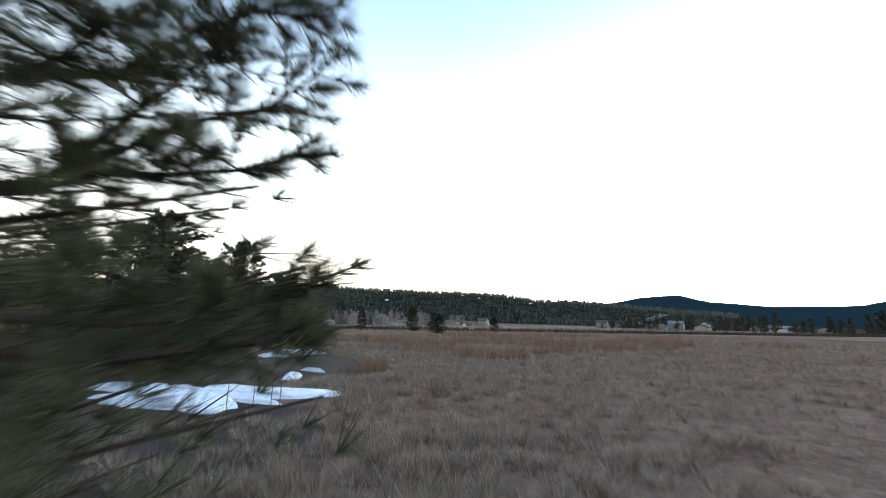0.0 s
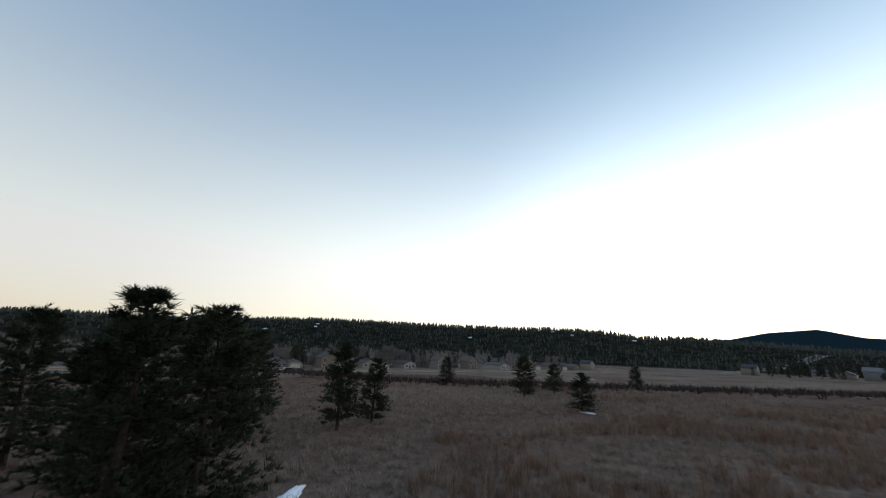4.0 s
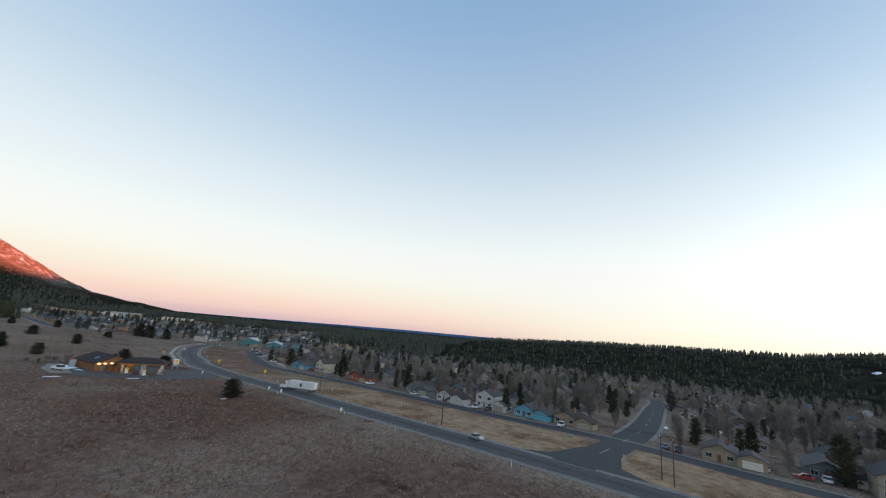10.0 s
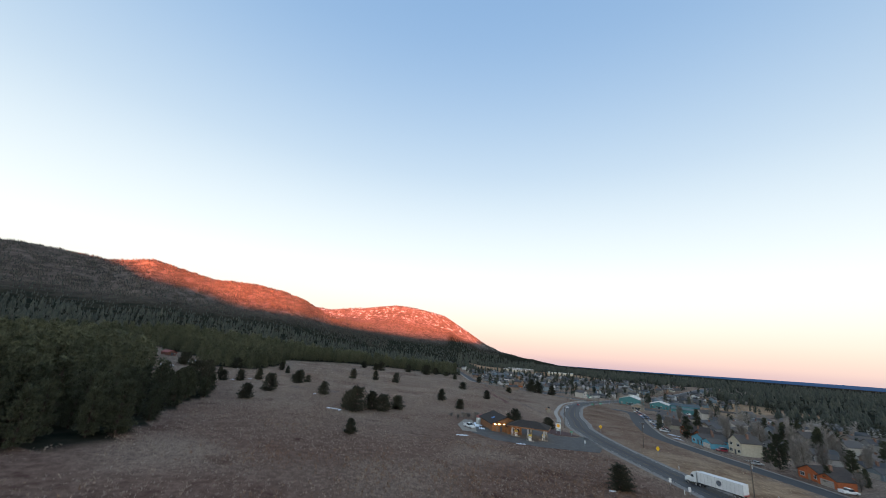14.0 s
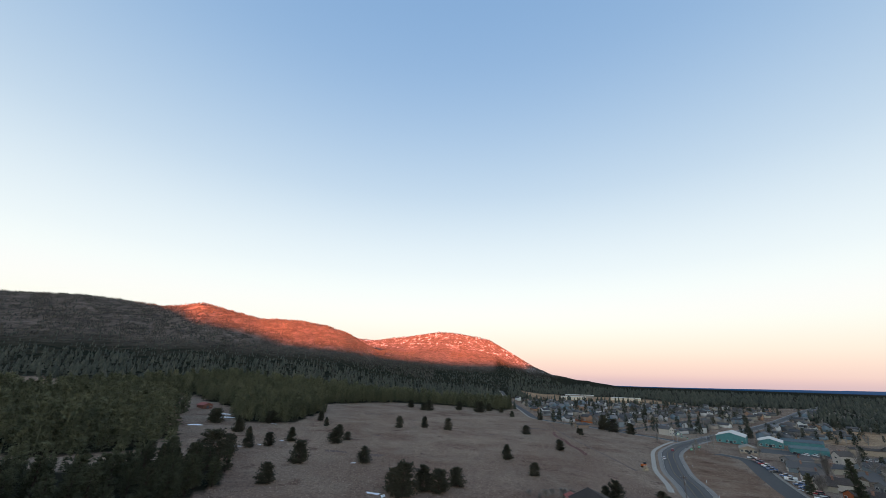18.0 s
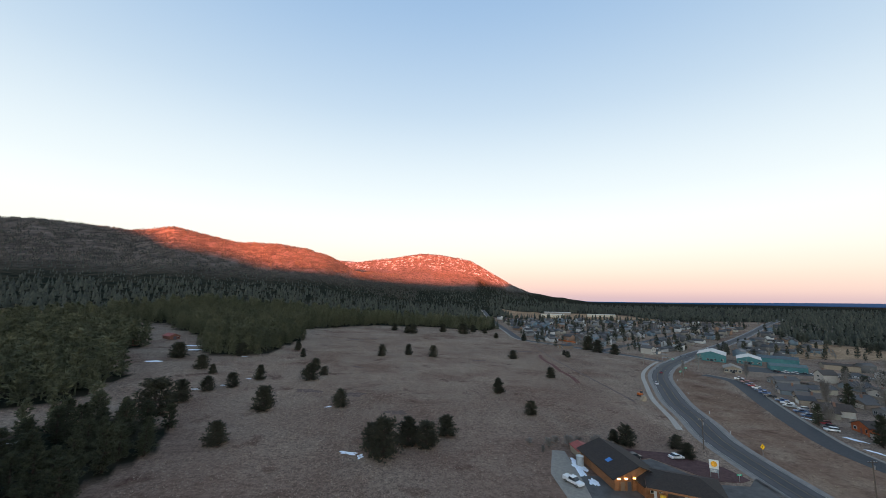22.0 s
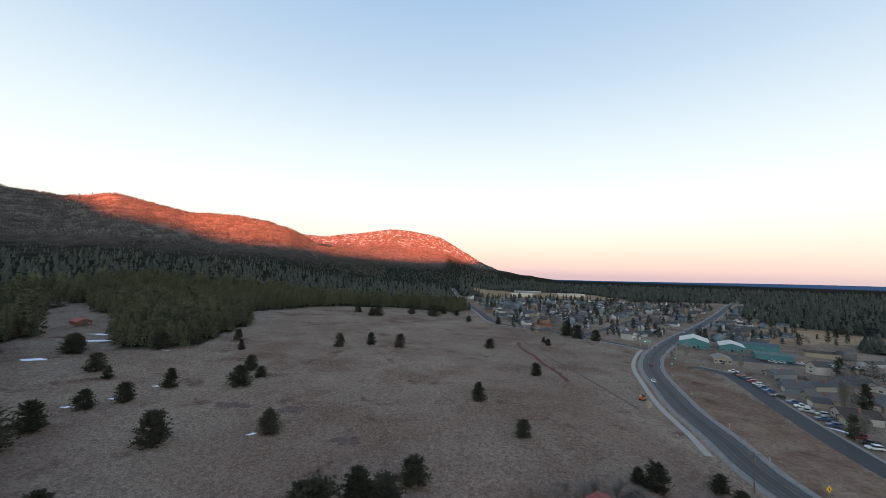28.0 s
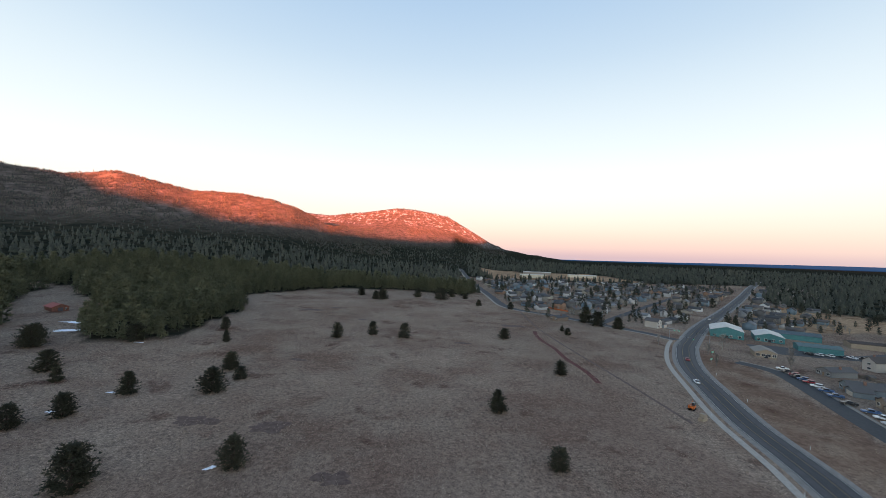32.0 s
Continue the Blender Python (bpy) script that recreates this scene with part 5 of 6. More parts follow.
def semi(m):
    """An articulated lorry, its front along +x, sixteen and a half metres long."""
    t = thing("semi_truck", "white semi truck with a long box trailer on the highway", "truck", "", m)
    white = PAINTS["white"]
    box_mat = mat("trailer_panels", (0.55, 0.56, 0.57), 0.5, 0.08, 0.7)
    part("trailer", box(-8.3, -1.28, 1.15, 4.0, 1.28, 4.0), box_mat, t)
    for k in range(12):
        part("rib", box(-8.2 + k * 1.02, -1.3, 1.2, -8.14 + k * 1.02, 1.3, 3.95), M_RIM, t)
    part("logo_disc", disc(-2.0, 1.3, 2.6, 0.75, 0.03, "y", 20), mat("logo_grey", (0.12, 0.13, 0.16), 0.6), t, "dark round mark on the trailer side")
    part("logo_disc", disc(-2.0, -1.3, 2.6, 0.75, 0.03, "y", 20), bpy.data.materials["logo_grey"], t, "dark round mark on the trailer side")
    part("tail_band", box(-8.34, -1.2, 1.15, -8.3, 1.2, 1.45), M_REAR, t)
    part("chassis", box(-8.1, -0.5, 0.8, 7.2, 0.5, 1.14), M_TYRE, t)
    part("cab", prism([(4.5, 0.9), (6.3, 0.9), (6.3, 2.3), (5.9, 3.2), (5.3, 3.7), (4.5, 3.8)], -1.2, 1.2), white, t)
    part("bonnet", prism([(6.3, 0.7), (8.0, 0.7), (8.05, 1.5), (7.6, 1.95), (6.3, 2.15)], -1.05, 1.05), white, t)
    part("windscreen", prism([(6.31, 2.25), (6.34, 2.3), (5.97, 3.1), (5.92, 3.1)], -1.05, 1.05), M_GLASS, t)
    part("side_window", box(5.2, -1.22, 2.2, 6.1, 1.22, 2.85), M_GLASS, t)
    part("bumper", box(7.95, -1.1, 0.45, 8.2, 1.1, 0.85), M_RIM, t)
    for y in (-0.8, 0.8):
        part("headlight", box(7.98, y - 0.18, 1.0, 8.1, y + 0.18, 1.25), M_LAMP, t)
        part("exhaust_stack", rod(4.3, y * 1.4, 1.2, 4.2, 0.09), M_RIM, t)
    for x in (7.0, 4.6, 3.4, -6.0, -7.2):
        for y in (-1.1, 1.1):
            wheel(t, x, y, 0.5, 0.35)
    return t


semi(pose(99.8, 47.5, ground_z(99.8, 47.5) + 0.09, 0, 0, 114))

# ---- filling station ----
M_WOOD = mat("varnished_wood_siding", (0.22, 0.10, 0.045), 0.6, 0.25, 1.5, 0.1)
M_STATIONROOF = mat("dark_brown_shingles", (0.034, 0.027, 0.024), 0.95, 0.25, 2.2, 0.15)
M_YARD = mat("worn_asphalt", (0.075, 0.073, 0.072), 0.9, 0.25, 0.4)
M_MULCH = mat("dark_red_mulch", (0.07, 0.035, 0.035), 1.0, 0.3, 1.0)
yard = tagged(slab("forecourt", [(34, 96), (32, 106), (38, 112), (50, 112), (56, 124), (64, 127), (69, 119), (74, 112), (83, 112), (89, 118), (88.5, 96), (82, 84), (60, 82), (42, 86)], M_YARD, 0.06), "worn grey asphalt forecourt of the filling station", "forecourt", kind="structure")
lane = tagged(slab("service_lane", [(30, 98), (29, 112), (33.5, 129), (37.5, 129), (37, 112), (36, 98)], M_CONCRETE, 0.08), "pale concrete service lane beside the station", "lane", kind="structure")
bed = tagged(slab("planting_bed", [(56.5, 125), (58, 134), (74, 133), (84, 124), (86, 116), (82, 114), (75, 114), (69.5, 121), (64, 128)], M_MULCH, 0.1), "dark red mulch bed with bushes beside the station", "planting bed", kind="structure")
GLOW = bpy.data.materials.new("lit_soffit_lamp")
GLOW.use_nodes = True
GLOW.node_tree.nodes["Principled BSDF"].inputs["Emission Color"].default_value = (1.0, 0.5, 0.15, 1)
GLOW.node_tree.nodes["Principled BSDF"].inputs["Emission Strength"].default_value = 2.6


def station():
    m = pose(48.6, 114.6, ground_z(48.6, 114.6) + 0.1, 0, 0, 8)
    t = thing("filling_station", "brown-roofed filling station shop with varnished wood gables", "shop", "", m)
    part("wall", gable_body(13, 19, 3.4, 2.6), M_WOOD, t)
    for s in gable_roof(13, 19, 3.4, 2.6, 0.9, 0.22):
        part("roof", s, M_STATIONROOF, t)
    part("porch_wall", moved(gable_body(6, 4, 3.0, 1.6), 2.6, -11, 0), M_WOOD, t)
    for s in gable_roof(6, 4.4, 3.0, 1.6, 0.7, 0.2):
        part("porch_roof", moved(s, 2.6, -11, 0), M_STATIONROOF, t)
    for x in (-5.2, -3.4, -1.6):
        part("timber_post", box(x - 0.14, -9.75, 0, x + 0.14, -9.5, 3.6), M_WOOD, t)
    for x in (-4.3, -2.5):
        part("door", box(x - 0.5, -9.6, 0.05, x + 0.5, -9.49, 2.2), M_DOOR, t)
    window_on(t, 1.6, 1.0, -13.06, 1.2, 1.3)
    window_on(t, 3.8, 1.0, -13.06, 1.2, 1.3)
    for x, y in ((-5.4, -9.7), (-3.4, -9.7), (-1.2, -9.7), (1.2, -13.2), (4.0, -13.2)):
        part("soffit_lamp", box(x - 0.35, y - 0.12, 2.95, x + 0.35, y + 0.12, 3.12), GLOW, t, "glowing amber soffit lamp")
    part("roof_tarp", ([(-4.6, -3, 4.42), (-3.2, -3, 4.98), (-3.2, -1.4, 4.98), (-4.6, -1.4, 4.42), (-4.6, -3, 4.5), (-3.2, -3, 5.06), (-3.2, -1.4, 5.06), (-4.6, -1.4, 4.5)], [(4, 5, 6, 7), (0, 1, 5, 4), (1, 2, 6, 5), (2, 3, 7, 6), (3, 0, 4, 7)]), mat("blue_tarp", (0.03, 0.16, 0.45), 0.5, 0.15, 2), t, "bright blue tarpaulin")
    return t


def canopy():
    m = pose(59, 101, ground_z(59, 101) + 0.1, 0, 0, -22)
    t = thing("fuel_canopy", "brown hipped canopy over the fuel pumps on stone columns", "canopy", "", m)
    w, d, z, h = 17, 13, 4.3, 2.0
    v = [(-w / 2, -d / 2, z), (w / 2, -d / 2, z), (w / 2, d / 2, z), (-w / 2, d / 2, z), (-w / 2 + 5, 0, z + h), (w / 2 - 5, 0, z + h)]
    part("roof", (v, [(0, 1, 5, 4), (1, 2, 5), (2, 3, 4, 5), (3, 0, 4)]), M_STATIONROOF, t)
    part("soffit", box(-w / 2, -d / 2, z - 0.45, w / 2, d / 2, z - 0.01), M_WOOD, t, "brown timber fascia")
    for x in (-4.5, 4.5):
        part("canopy_lamp", box(x - 0.6, -0.6, z - 0.53, x + 0.6, 0.6, z - 0.452), GLOW, t, "glowing yellow canopy lamp")
    for x in (-6.5, 0, 6.5):
        for y in (-4.6, 4.6):
            c = part("column", box(x - 0.3, y - 0.3, 0, x + 0.3, y + 0.3, z - 0.45), M_WHITE, t)
            part("stone_base", box(x - 0.5, y - 0.5, 0, x + 0.5, y + 0.5, 1.1), M_CONCRETE, c)
    return t


def pump(m):
    t = thing("fuel_pump", "white fuel pump with yellow and red panels", "fuel pump", "pumps", m)
    part("island", box(-1.6, -0.6, -0.3, 1.6, 0.6, 0.18), M_CONCRETE, t)
    part("cabinet", box(-0.55, -0.35, 0.18, 0.55, 0.35, 1.75), M_TRIM, t)
    part("header", box(-0.62, -0.4, 1.75, 0.62, 0.4, 2.3), mat("yellow_panel", (0.6, 0.4, 0.04), 0.5), t, "yellow header panel")
    part("red_band", box(-0.57, -0.37, 1.15, 0.57, 0.37, 1.3), M_REAR, t)
    part("hose", tube([Vector((0.5, -0.4, 1.5)), Vector((0.8, -0.5, 0.6)), Vector((0.56, -0.42, 1.0))], [0.03] * 3, 5), M_TYRE, t)
    return t


station()
canopy()
pu = None
for x, y in ((52.6, 98.2), (56.8, 91.5), (63.5, 95.5)):
    m = pose(x, y, ground_z(x, y) + 0.1, 0, 0, -22)
    pu = pump(m) if pu is None else copy_thing(pu, m) and pu
sg = thing("station_sign", "white pylon sign with a round yellow and red mark", "sign", "", pose(76.5, 116.5, ground_z(76.5, 116.5), 0, 0, -25))
sg.scale = (0.82, 0.82, 0.82)
part("board", box(-1.4, -0.2, 3.0, 1.4, 0.2, 5.8), M_TRIM, sg)
for s in (-1, 1):
    part("mark", disc(0, 0.22 * s, 4.55, 0.95, 0.04, "y", 18), mat("mark_yellow", (0.75, 0.35, 0.03), 0.5), sg, "round yellow-orange mark")
part("price_panel", box(-1.2, -0.15, 1.7, 1.2, 0.15, 2.9), mat("price_grey", (0.25, 0.28, 0.3), 0.5), sg)
for x in (-1.15, 1.15):
    part("leg", box(x - 0.12, -0.12, -0.3, x + 0.12, 0.12, 3.0), M_RIM, sg)
for z in (2.0, 2.35):
    part("price_bar", box(-0.8, -0.17, z, 0.8, 0.17, z + 0.15), M_TRIM, sg)
park("pickup_truck", "white", 33.6, 106.5, -55, 0.14)
park("suv", "black", 58.3, 126.2, 15, 0.12)
park("sedan", "white", 72.5, 128.5, 12, 0.14)
tank = thing("propane_tank", "grey upright metal tank behind the shop", "tank", "", pose(39.2, 118.8, ground_z(39.2, 118.8), 0, 0, 0))
part("shell", rod(0, 0, 0, 2.6, 1.1, 1.1, 14), M_METALROOF, tank)
part("cap", disc(0, 0, 2.62, 1.1, 0.1, "z", 14), M_METALROOF, tank)
shed_red = thing("shed", "small red-roofed shed behind the shop", "shed", "", pose(42.5, 127, ground_z(42.5, 127), 0, 0, 8))
part("wall", gable_body(5, 6, 2.2, 0.9), M_TAN, shed_red)
for s in gable_roof(5, 6, 2.2, 0.9, 0.3):
    part("roof", s, mat("red_roof", (0.25, 0.06, 0.05), 0.7, 0.15, 1), shed_red)

# leafless shrubs round the back of the shop
rs = random.Random(83)
for x, y, h in ((33, 131, 3.6), (36, 135, 3.0), (40, 133, 4.2), (44, 136, 3.2), (48, 133, 4.0), (51, 137, 3.4), (30, 126, 2.6), (54, 134, 3.0), (27, 133, 2.4)):
    plant(BARE[rs.randrange(4)], x, y, h, 9.0, 1.7, "leafless grey shrub in the grass behind the filling station", rng=rs)

# ---- snow patches ----
def snow_patch(x, y, a, b, turn, seed, rise=0.12, bare=None, label="patch of bare dark red earth beside snow, tree shade in its colour"):
    r = random.Random(seed)
    n = 72
    ring = []
    for k in range(n):
        w = 6.283 * k / n
        q = 0.62 + 0.5 * noise.noise(Vector((math.cos(w) * 1.7 + seed, math.sin(w) * 1.7, seed * 0.7))) + r.uniform(-0.025, 0.025) + 0.09 * noise.noise(Vector((math.cos(w) * 6, math.sin(w) * 6, seed)))
        p, s = a * q * math.cos(w), b * q * math.sin(w)
        c, d = math.cos(radians(turn)), math.sin(radians(turn))
        ring.append((x + p * c - s * d, y + p * d + s * c))
    v, f = [], []
    for lv, (k, z) in enumerate(((1.0, -0.02), (0.9, rise * 0.55), (0.55, rise), (0.0, rise * 1.15))):
        for px, py in (ring if k else ring[:1]):
            qx, qy = x + (px - x) * k, y + (py - y) * k
            v.append((qx, qy, ground_z(qx, qy) + z + r.uniform(-0.12, 0.12) * rise * (lv == 2) * (bare is None)))
    for lv in range(2):
        for k in range(n):
            f.append((lv * n + k, lv * n + (k + 1) % n, (lv + 1) * n + (k + 1) % n, (lv + 1) * n + k))
    for k in range(n):
        f.append((2 * n + k, 2 * n + (k + 1) % n, 3 * n))
    if bare:
        return tagged(mesh_ob("bare_earth", v, f, bare), label, "earth", kind="structure")
    return tagged(mesh_ob("snow_patch", v, f, M_SNOW), "patch of old white snow lying on brown grass", "snow", "snow patches")


SNOW = [(-62.3, -109.6, 6.8, 3.6, -40), (-76.9, -102.5, 2.2, 0.6, -32), (-75.4, -104.6, 1.1, 0.5, 20), (-45, -118.9, 5.2, 0.9, -33), (-79.5, -97.7, 8.2, 3.6, 27), (-181, 229, 7, 3.2, 20), (-191, 276, 9, 4.5, 30), (-204, 295, 11, 4, 10), (-144, 261, 3.5, 1.2, 0), (-110, 183.5, 2.2, 1, 0), (-117, 174, 3, 1.2, 15), (-119, 149, 3.6, 1.4, 10), (-114, 140, 3, 1.2, 0), (-125, 107, 4.5, 1.8, 30), (-106, 199.5, 2.6, 1, 0), (-29.5, 116.4, 4.6, 1.4, -10), (-25.5, 114.5, 1.6, 2.2, 0), (-50.5, 160, 1.9, 1.1, 40), (38.3, 118, 3.4, 9, 0), (39.5, 108.5, 2.4, 4.0, 0), (155, 22, 4, 1.2, 80), (155, -4, 4, 1.4, 80), (158, 160, 6, 1.8, 120), (152, 147, 5, 1.4, 110), (165, 186, 5, 1.2, 120), (16, -205, 9, 0.9, -30), (40, -260, 5, 0.9, 0), (-30, -163, 2, 0.8, 0), (52, 84, 3, 1, 0), (29, 88, 4, 1.2, 15), (64.5, 36, 2.2, 0.8, 0), (175, 41, 5, 2, 0), (185, -20, 5, 2, 30), (215, -75, 7, 2, 10), (240, -95, 8, 2, 0), (210, 60, 5, 2, 0), (235, 130, 6, 2, 0)]
# bare earth made darker still: the pines' shade is put into both browns
M_DIRT = mat("shaded_dark_earth", (0.012, 0.008, 0.007), 1.0, 0.3, 0.9, second=(0.042, 0.025, 0.021))
M_REDDIRT = mat("shaded_red_dirt", (0.022, 0.010, 0.008), 1.0, 0.3, 0.8, second=(0.075, 0.036, 0.028))
M_BRUSH = mat("dead_brush", (0.066, 0.041, 0.035), 1.0, 0.3, 0.8, second=(0.135, 0.092, 0.076))
snow_patch(-72.5, -106, 17, 10, -33, 71, 0.05, M_DIRT)
snow_patch(-71, -98, 15, 8, -25, 79, 0.035, M_REDDIRT)
snow_patch(-86, -94, 11, 7, -35, 73, 0.04, M_DIRT)
snow_patch(-62, -101, 17, 7.5, -25, 75, 0.03, M_REDDIRT)
snow_patch(-77, -93.5, 14, 7, -22, 76, 0.025, M_REDDIRT)
snow_patch(-46, -108.5, 13, 6, -22, 77, 0.02, M_REDDIRT)
for i, (x, y, a, b) in enumerate([(66, 369, 17, 7), (-100, 388, 16, 5), (-50, 357, 9, 3.5), (-61, 248, 6, 3.5), (-46, 182, 9, 6), (-67, 183, 10, 5), (-21, 158, 7, 5), (-84, 405, 14, 4), (20, 300, 8, 3)]):
    snow_patch(x, y, a, b, 0, 140 + i, 0.04, M_BRUSH, "patch of low dark dead brush in the field")
for i, s in enumerate(SNOW):
    snow_patch(*s, seed=i + 1, rise=0.24 if i < 5 else 0.1)
for i, (az, rr) in enumerate(HILL_SNOW):
    snow_patch(rr * math.sin(radians(az)), rr * math.cos(radians(az)), 5 + i % 3, 11, -az, 100 + i, 0.5)

# ---- poles, signs, posts ----
M_POLE = mat("weathered_pole", (0.10, 0.075, 0.06), 0.9, 0.25, 2.0)


def power_pole(x, y, h=10.5, double=False):
    t = thing("power_pole", "weathered wooden power pole with crossarm beside the road", "utility pole", "power poles", pose(x, y, ground_z(x, y), 0, 0, 0))
    part("pole", rod(0, 0, -0.5, h, 0.17, 0.11), M_POLE, t)
    arm = part("crossarm", box(-1.25, -0.07, h - 0.75, 1.25, 0.07, h - 0.6), M_POLE, t)
    for k in (-1.1, -0.4, 0.4, 1.1):
        part("insulator", rod(k, 0, h - 0.6, h - 0.38, 0.06), M_TRIM, arm)
    part("transformer", rod(0.32, 0, h - 2.4, h - 1.5, 0.22), M_RIM, t)
    return t


POLES = [(107, 42), (107.5, -24), (112, -87), (108, -90), (87, 138), (106, -160), (108, -240), (112, 108)]
for x, y in POLES:
    power_pole(x, y)
wires = thing("power_lines", "thin dark power lines strung between the poles", "cables")
chain = sorted([(107, 42), (107.5, -24), (112, -87), (106, -160), (108, -240), (112, 108)], key=lambda p: p[1])
for (a, b), (c, d) in zip(chain, chain[1:]):
    for o in (-1.1, 0.0, 1.1):
        pts = []
        for k in range(9):
            u = k / 8
            x, y = a + (c - a) * u + o, b + (d - b) * u
            z = (ground_z(a, b) * (1 - u) + ground_z(c, d) * u) + 10.0 - 3.2 * u * (1 - u)
            pts.append(Vector((x, y, z)))
        part("wire", tube(pts, [0.018] * 9, 3), M_TYRE, wires)


def delineator(x, y):
    t = thing("delineator_post", "slim white roadside delineator post", "post", "roadside posts", pose(x, y, ground_z(x, y), 0, 0, 0))
    part("post", box(-0.06, -0.03, -0.2, 0.06, 0.03, 1.15), M_TRIM, t)
    part("reflector", box(-0.05, -0.045, 0.9, 0.05, 0.045, 1.05), M_LAMP, t)
    return t


dp = delineator(86.2, -23)
for x, y in ((86.4, 0), (86.3, -60), (86, 40), (103.8, 20), (104, -20), (103.6, 70), (109, 157), (119, 185), (133, 225), (86.8, -95), (103.5, -105), (148, 262), (92, 160), (105, 208)):
    copy_thing(dp, pose(x, y, ground_z(x, y), 0, 0, rng.uniform(-20, 20)))


def road_sign(kind, x, y, turn):
    colours = {"warning": (0.75, 0.42, 0.01), "guide": (0.02, 0.30, 0.16), "marker": (0.6, 0.6, 0.6), "street": (0.02, 0.30, 0.16)}
    t = thing("road_sign", {"warning": "yellow diamond warning sign on a steel post", "guide": "green road guide sign on posts", "marker": "small white roadside marker board", "street": "small green street name sign on a post"}[kind], "sign", "road signs", pose(x, y, ground_z(x, y), 0, 0, turn))
    m = mat(kind + "_sheet", colours[kind], 0.5, 0.05, 2)
    part("post", box(-0.05, -0.04, -0.3, 0.05, 0.04, 2.0), M_RIM, t)
    if kind == "warning":
        s = 0.95
        part("board", prism([(0, 2.0), (s, 2.0 + s), (0, 2.0 + 2 * s), (-s, 2.0 + s)], -0.09, -0.05), m, t)
        part("symbol_bar", box(-0.1, -0.1, 2.6, 0.1, -0.088, 3.3), M_TYRE, t)
    elif kind == "guide":
        part("board", box(-1.6, -0.1, 1.8, 1.6, -0.05, 3.0), m, t)
        for z in (2.1, 2.5):
            part("text_bar", box(-1.2, -0.11, z, 1.1, -0.098, z + 0.2), M_TRIM, t)
    elif kind == "street":
        part("board", box(-0.7, -0.09, 1.75, 0.7, -0.05, 2.15), m, t)
        part("text_bar", box(-0.5, -0.1, 1.88, 0.5, -0.088, 2.02), M_TRIM, t)
    else:
        part("board", box(-0.35, -0.09, 0.9, 0.35, -0.05, 2.0), m, t)
    return t


for k, x, y, a in [("warning", 105, 136, 10), ("warning", 108, 90, 10), ("guide", 164, 287, 30), ("guide", 179, 306, 30), ("street", 128, -59.5, 100), ("marker", 87.5, 40, -20), ("marker", 87, 48, -20), ("marker", 113, 41, 60), ("marker", 118, 4, 60), ("marker", 86.5, 2, -20), ("street", 82, 114.5, 0), ("marker", 120, -77, 60), ("marker", 80.5, 95, 0)]:
    road_sign(k, x, y, a)

M_GREEN = bpy.data.materials.new("green_signal_lamp")
M_GREEN.use_nodes = True
M_GREEN.node_tree.nodes["Principled BSDF"].inputs["Base Color"].default_value = (0.02, 0.35, 0.22, 1)
M_GREEN.node_tree.nodes["Principled BSDF"].inputs["Emission Color"].default_value = (0.1, 1.0, 0.6, 1)
M_GREEN.node_tree.nodes["Principled BSDF"].inputs["Emission Strength"].default_value = 1.5


def traffic_signal(x, y, turn):
    t = thing("traffic_signal", "steel mast-arm traffic signal showing green at the junction", "traffic signal", "junction signals", pose(x, y, ground_z(x, y), 0, 0, turn))
    part("pole", rod(0, 0, -0.4, 6.4, 0.14, 0.11), M_RIM, t)
    part("mast_arm", tube([Vector((0, 0, 6.0)), Vector((4, 0, 6.3)), Vector((8.5, 0, 6.4))], [0.11, 0.09, 0.06], 6), M_RIM, t)
    for k in (4.2, 8.2):
        head = part("signal_head", box(k - 0.2, -0.2, 5.5, k + 0.2, 0.12, 6.6), M_TYRE, t)
        for z, m in ((5.72, M_GREEN), (6.05, M_GLASS), (6.38, M_GLASS)):
            part("lens", disc(k, -0.21, z, 0.14, 0.05, "y", 10), m, head)
    return t


for x, y, a in ((183, 356, 10), (205, 343, 130), (176, 333, -50)):
    traffic_signal(x, y, a)

# ---- barns, ditch, fence, works ----
def barn(x, y, turn, label, roof, w=8, d=13):
    t = thing("barn", label, "barn", "", pose(x, y, ground_z(x, y), 0, 0, turn))
    part("wall", gable_body(w, d, 2.8, 1.8), mat("barn_boards", (0.16, 0.07, 0.05), 0.9, 0.3, 1), t)
    for s in gable_roof(w, d, 2.8, 1.8, 0.6):
        part("roof", s, roof, t)
    part("door", box(-1.2, -d / 2 - 0.08, 0, 1.2, -d / 2 + 0.02, 2.3), M_DOOR, t)
    window_on(t, 2.6, 1.0, -d / 2 - 0.05, 0.9, 0.9)


barn(-245, 325, 60, "red-roofed log barn at the forest edge", bpy.data.materials["red_roof"])
barn(-242, 282, 30, "small red-roofed log cabin in a forest clearing", bpy.data.materials["red_roof"], 7, 9)
DITCH = spline([(78, 352), (75, 338), (74, 318), (76, 300), (75, 278), (77, 256), (76, 238)], 4)
ditch = tagged(ribbon("ditch", DITCH, -1.5, 1.3, mat("red_earth", (0.10, 0.035, 0.03), 1.0, 0.3, 0.5), 0.06), "narrow ditch of dark red earth in the field", "ditch", kind="structure")
track = tagged(ribbon("field_track", spline([(92, 470), (86, 400), (84, 350), (86, 300), (90, 240), (92, 200)], 8), -0.7, 0.7, mat("pale_track", (0.105, 0.072, 0.06), 1.0, 0.3, 0.4), 0.03), "faint pale dirt track along the field", "track", kind="structure")
# thin dry plant stalks round the snow, as plain upright rods
fence = thing("wire_fence", "thin dry plant stalks standing beside snow", "fence", "", pose(0, 0, 0))
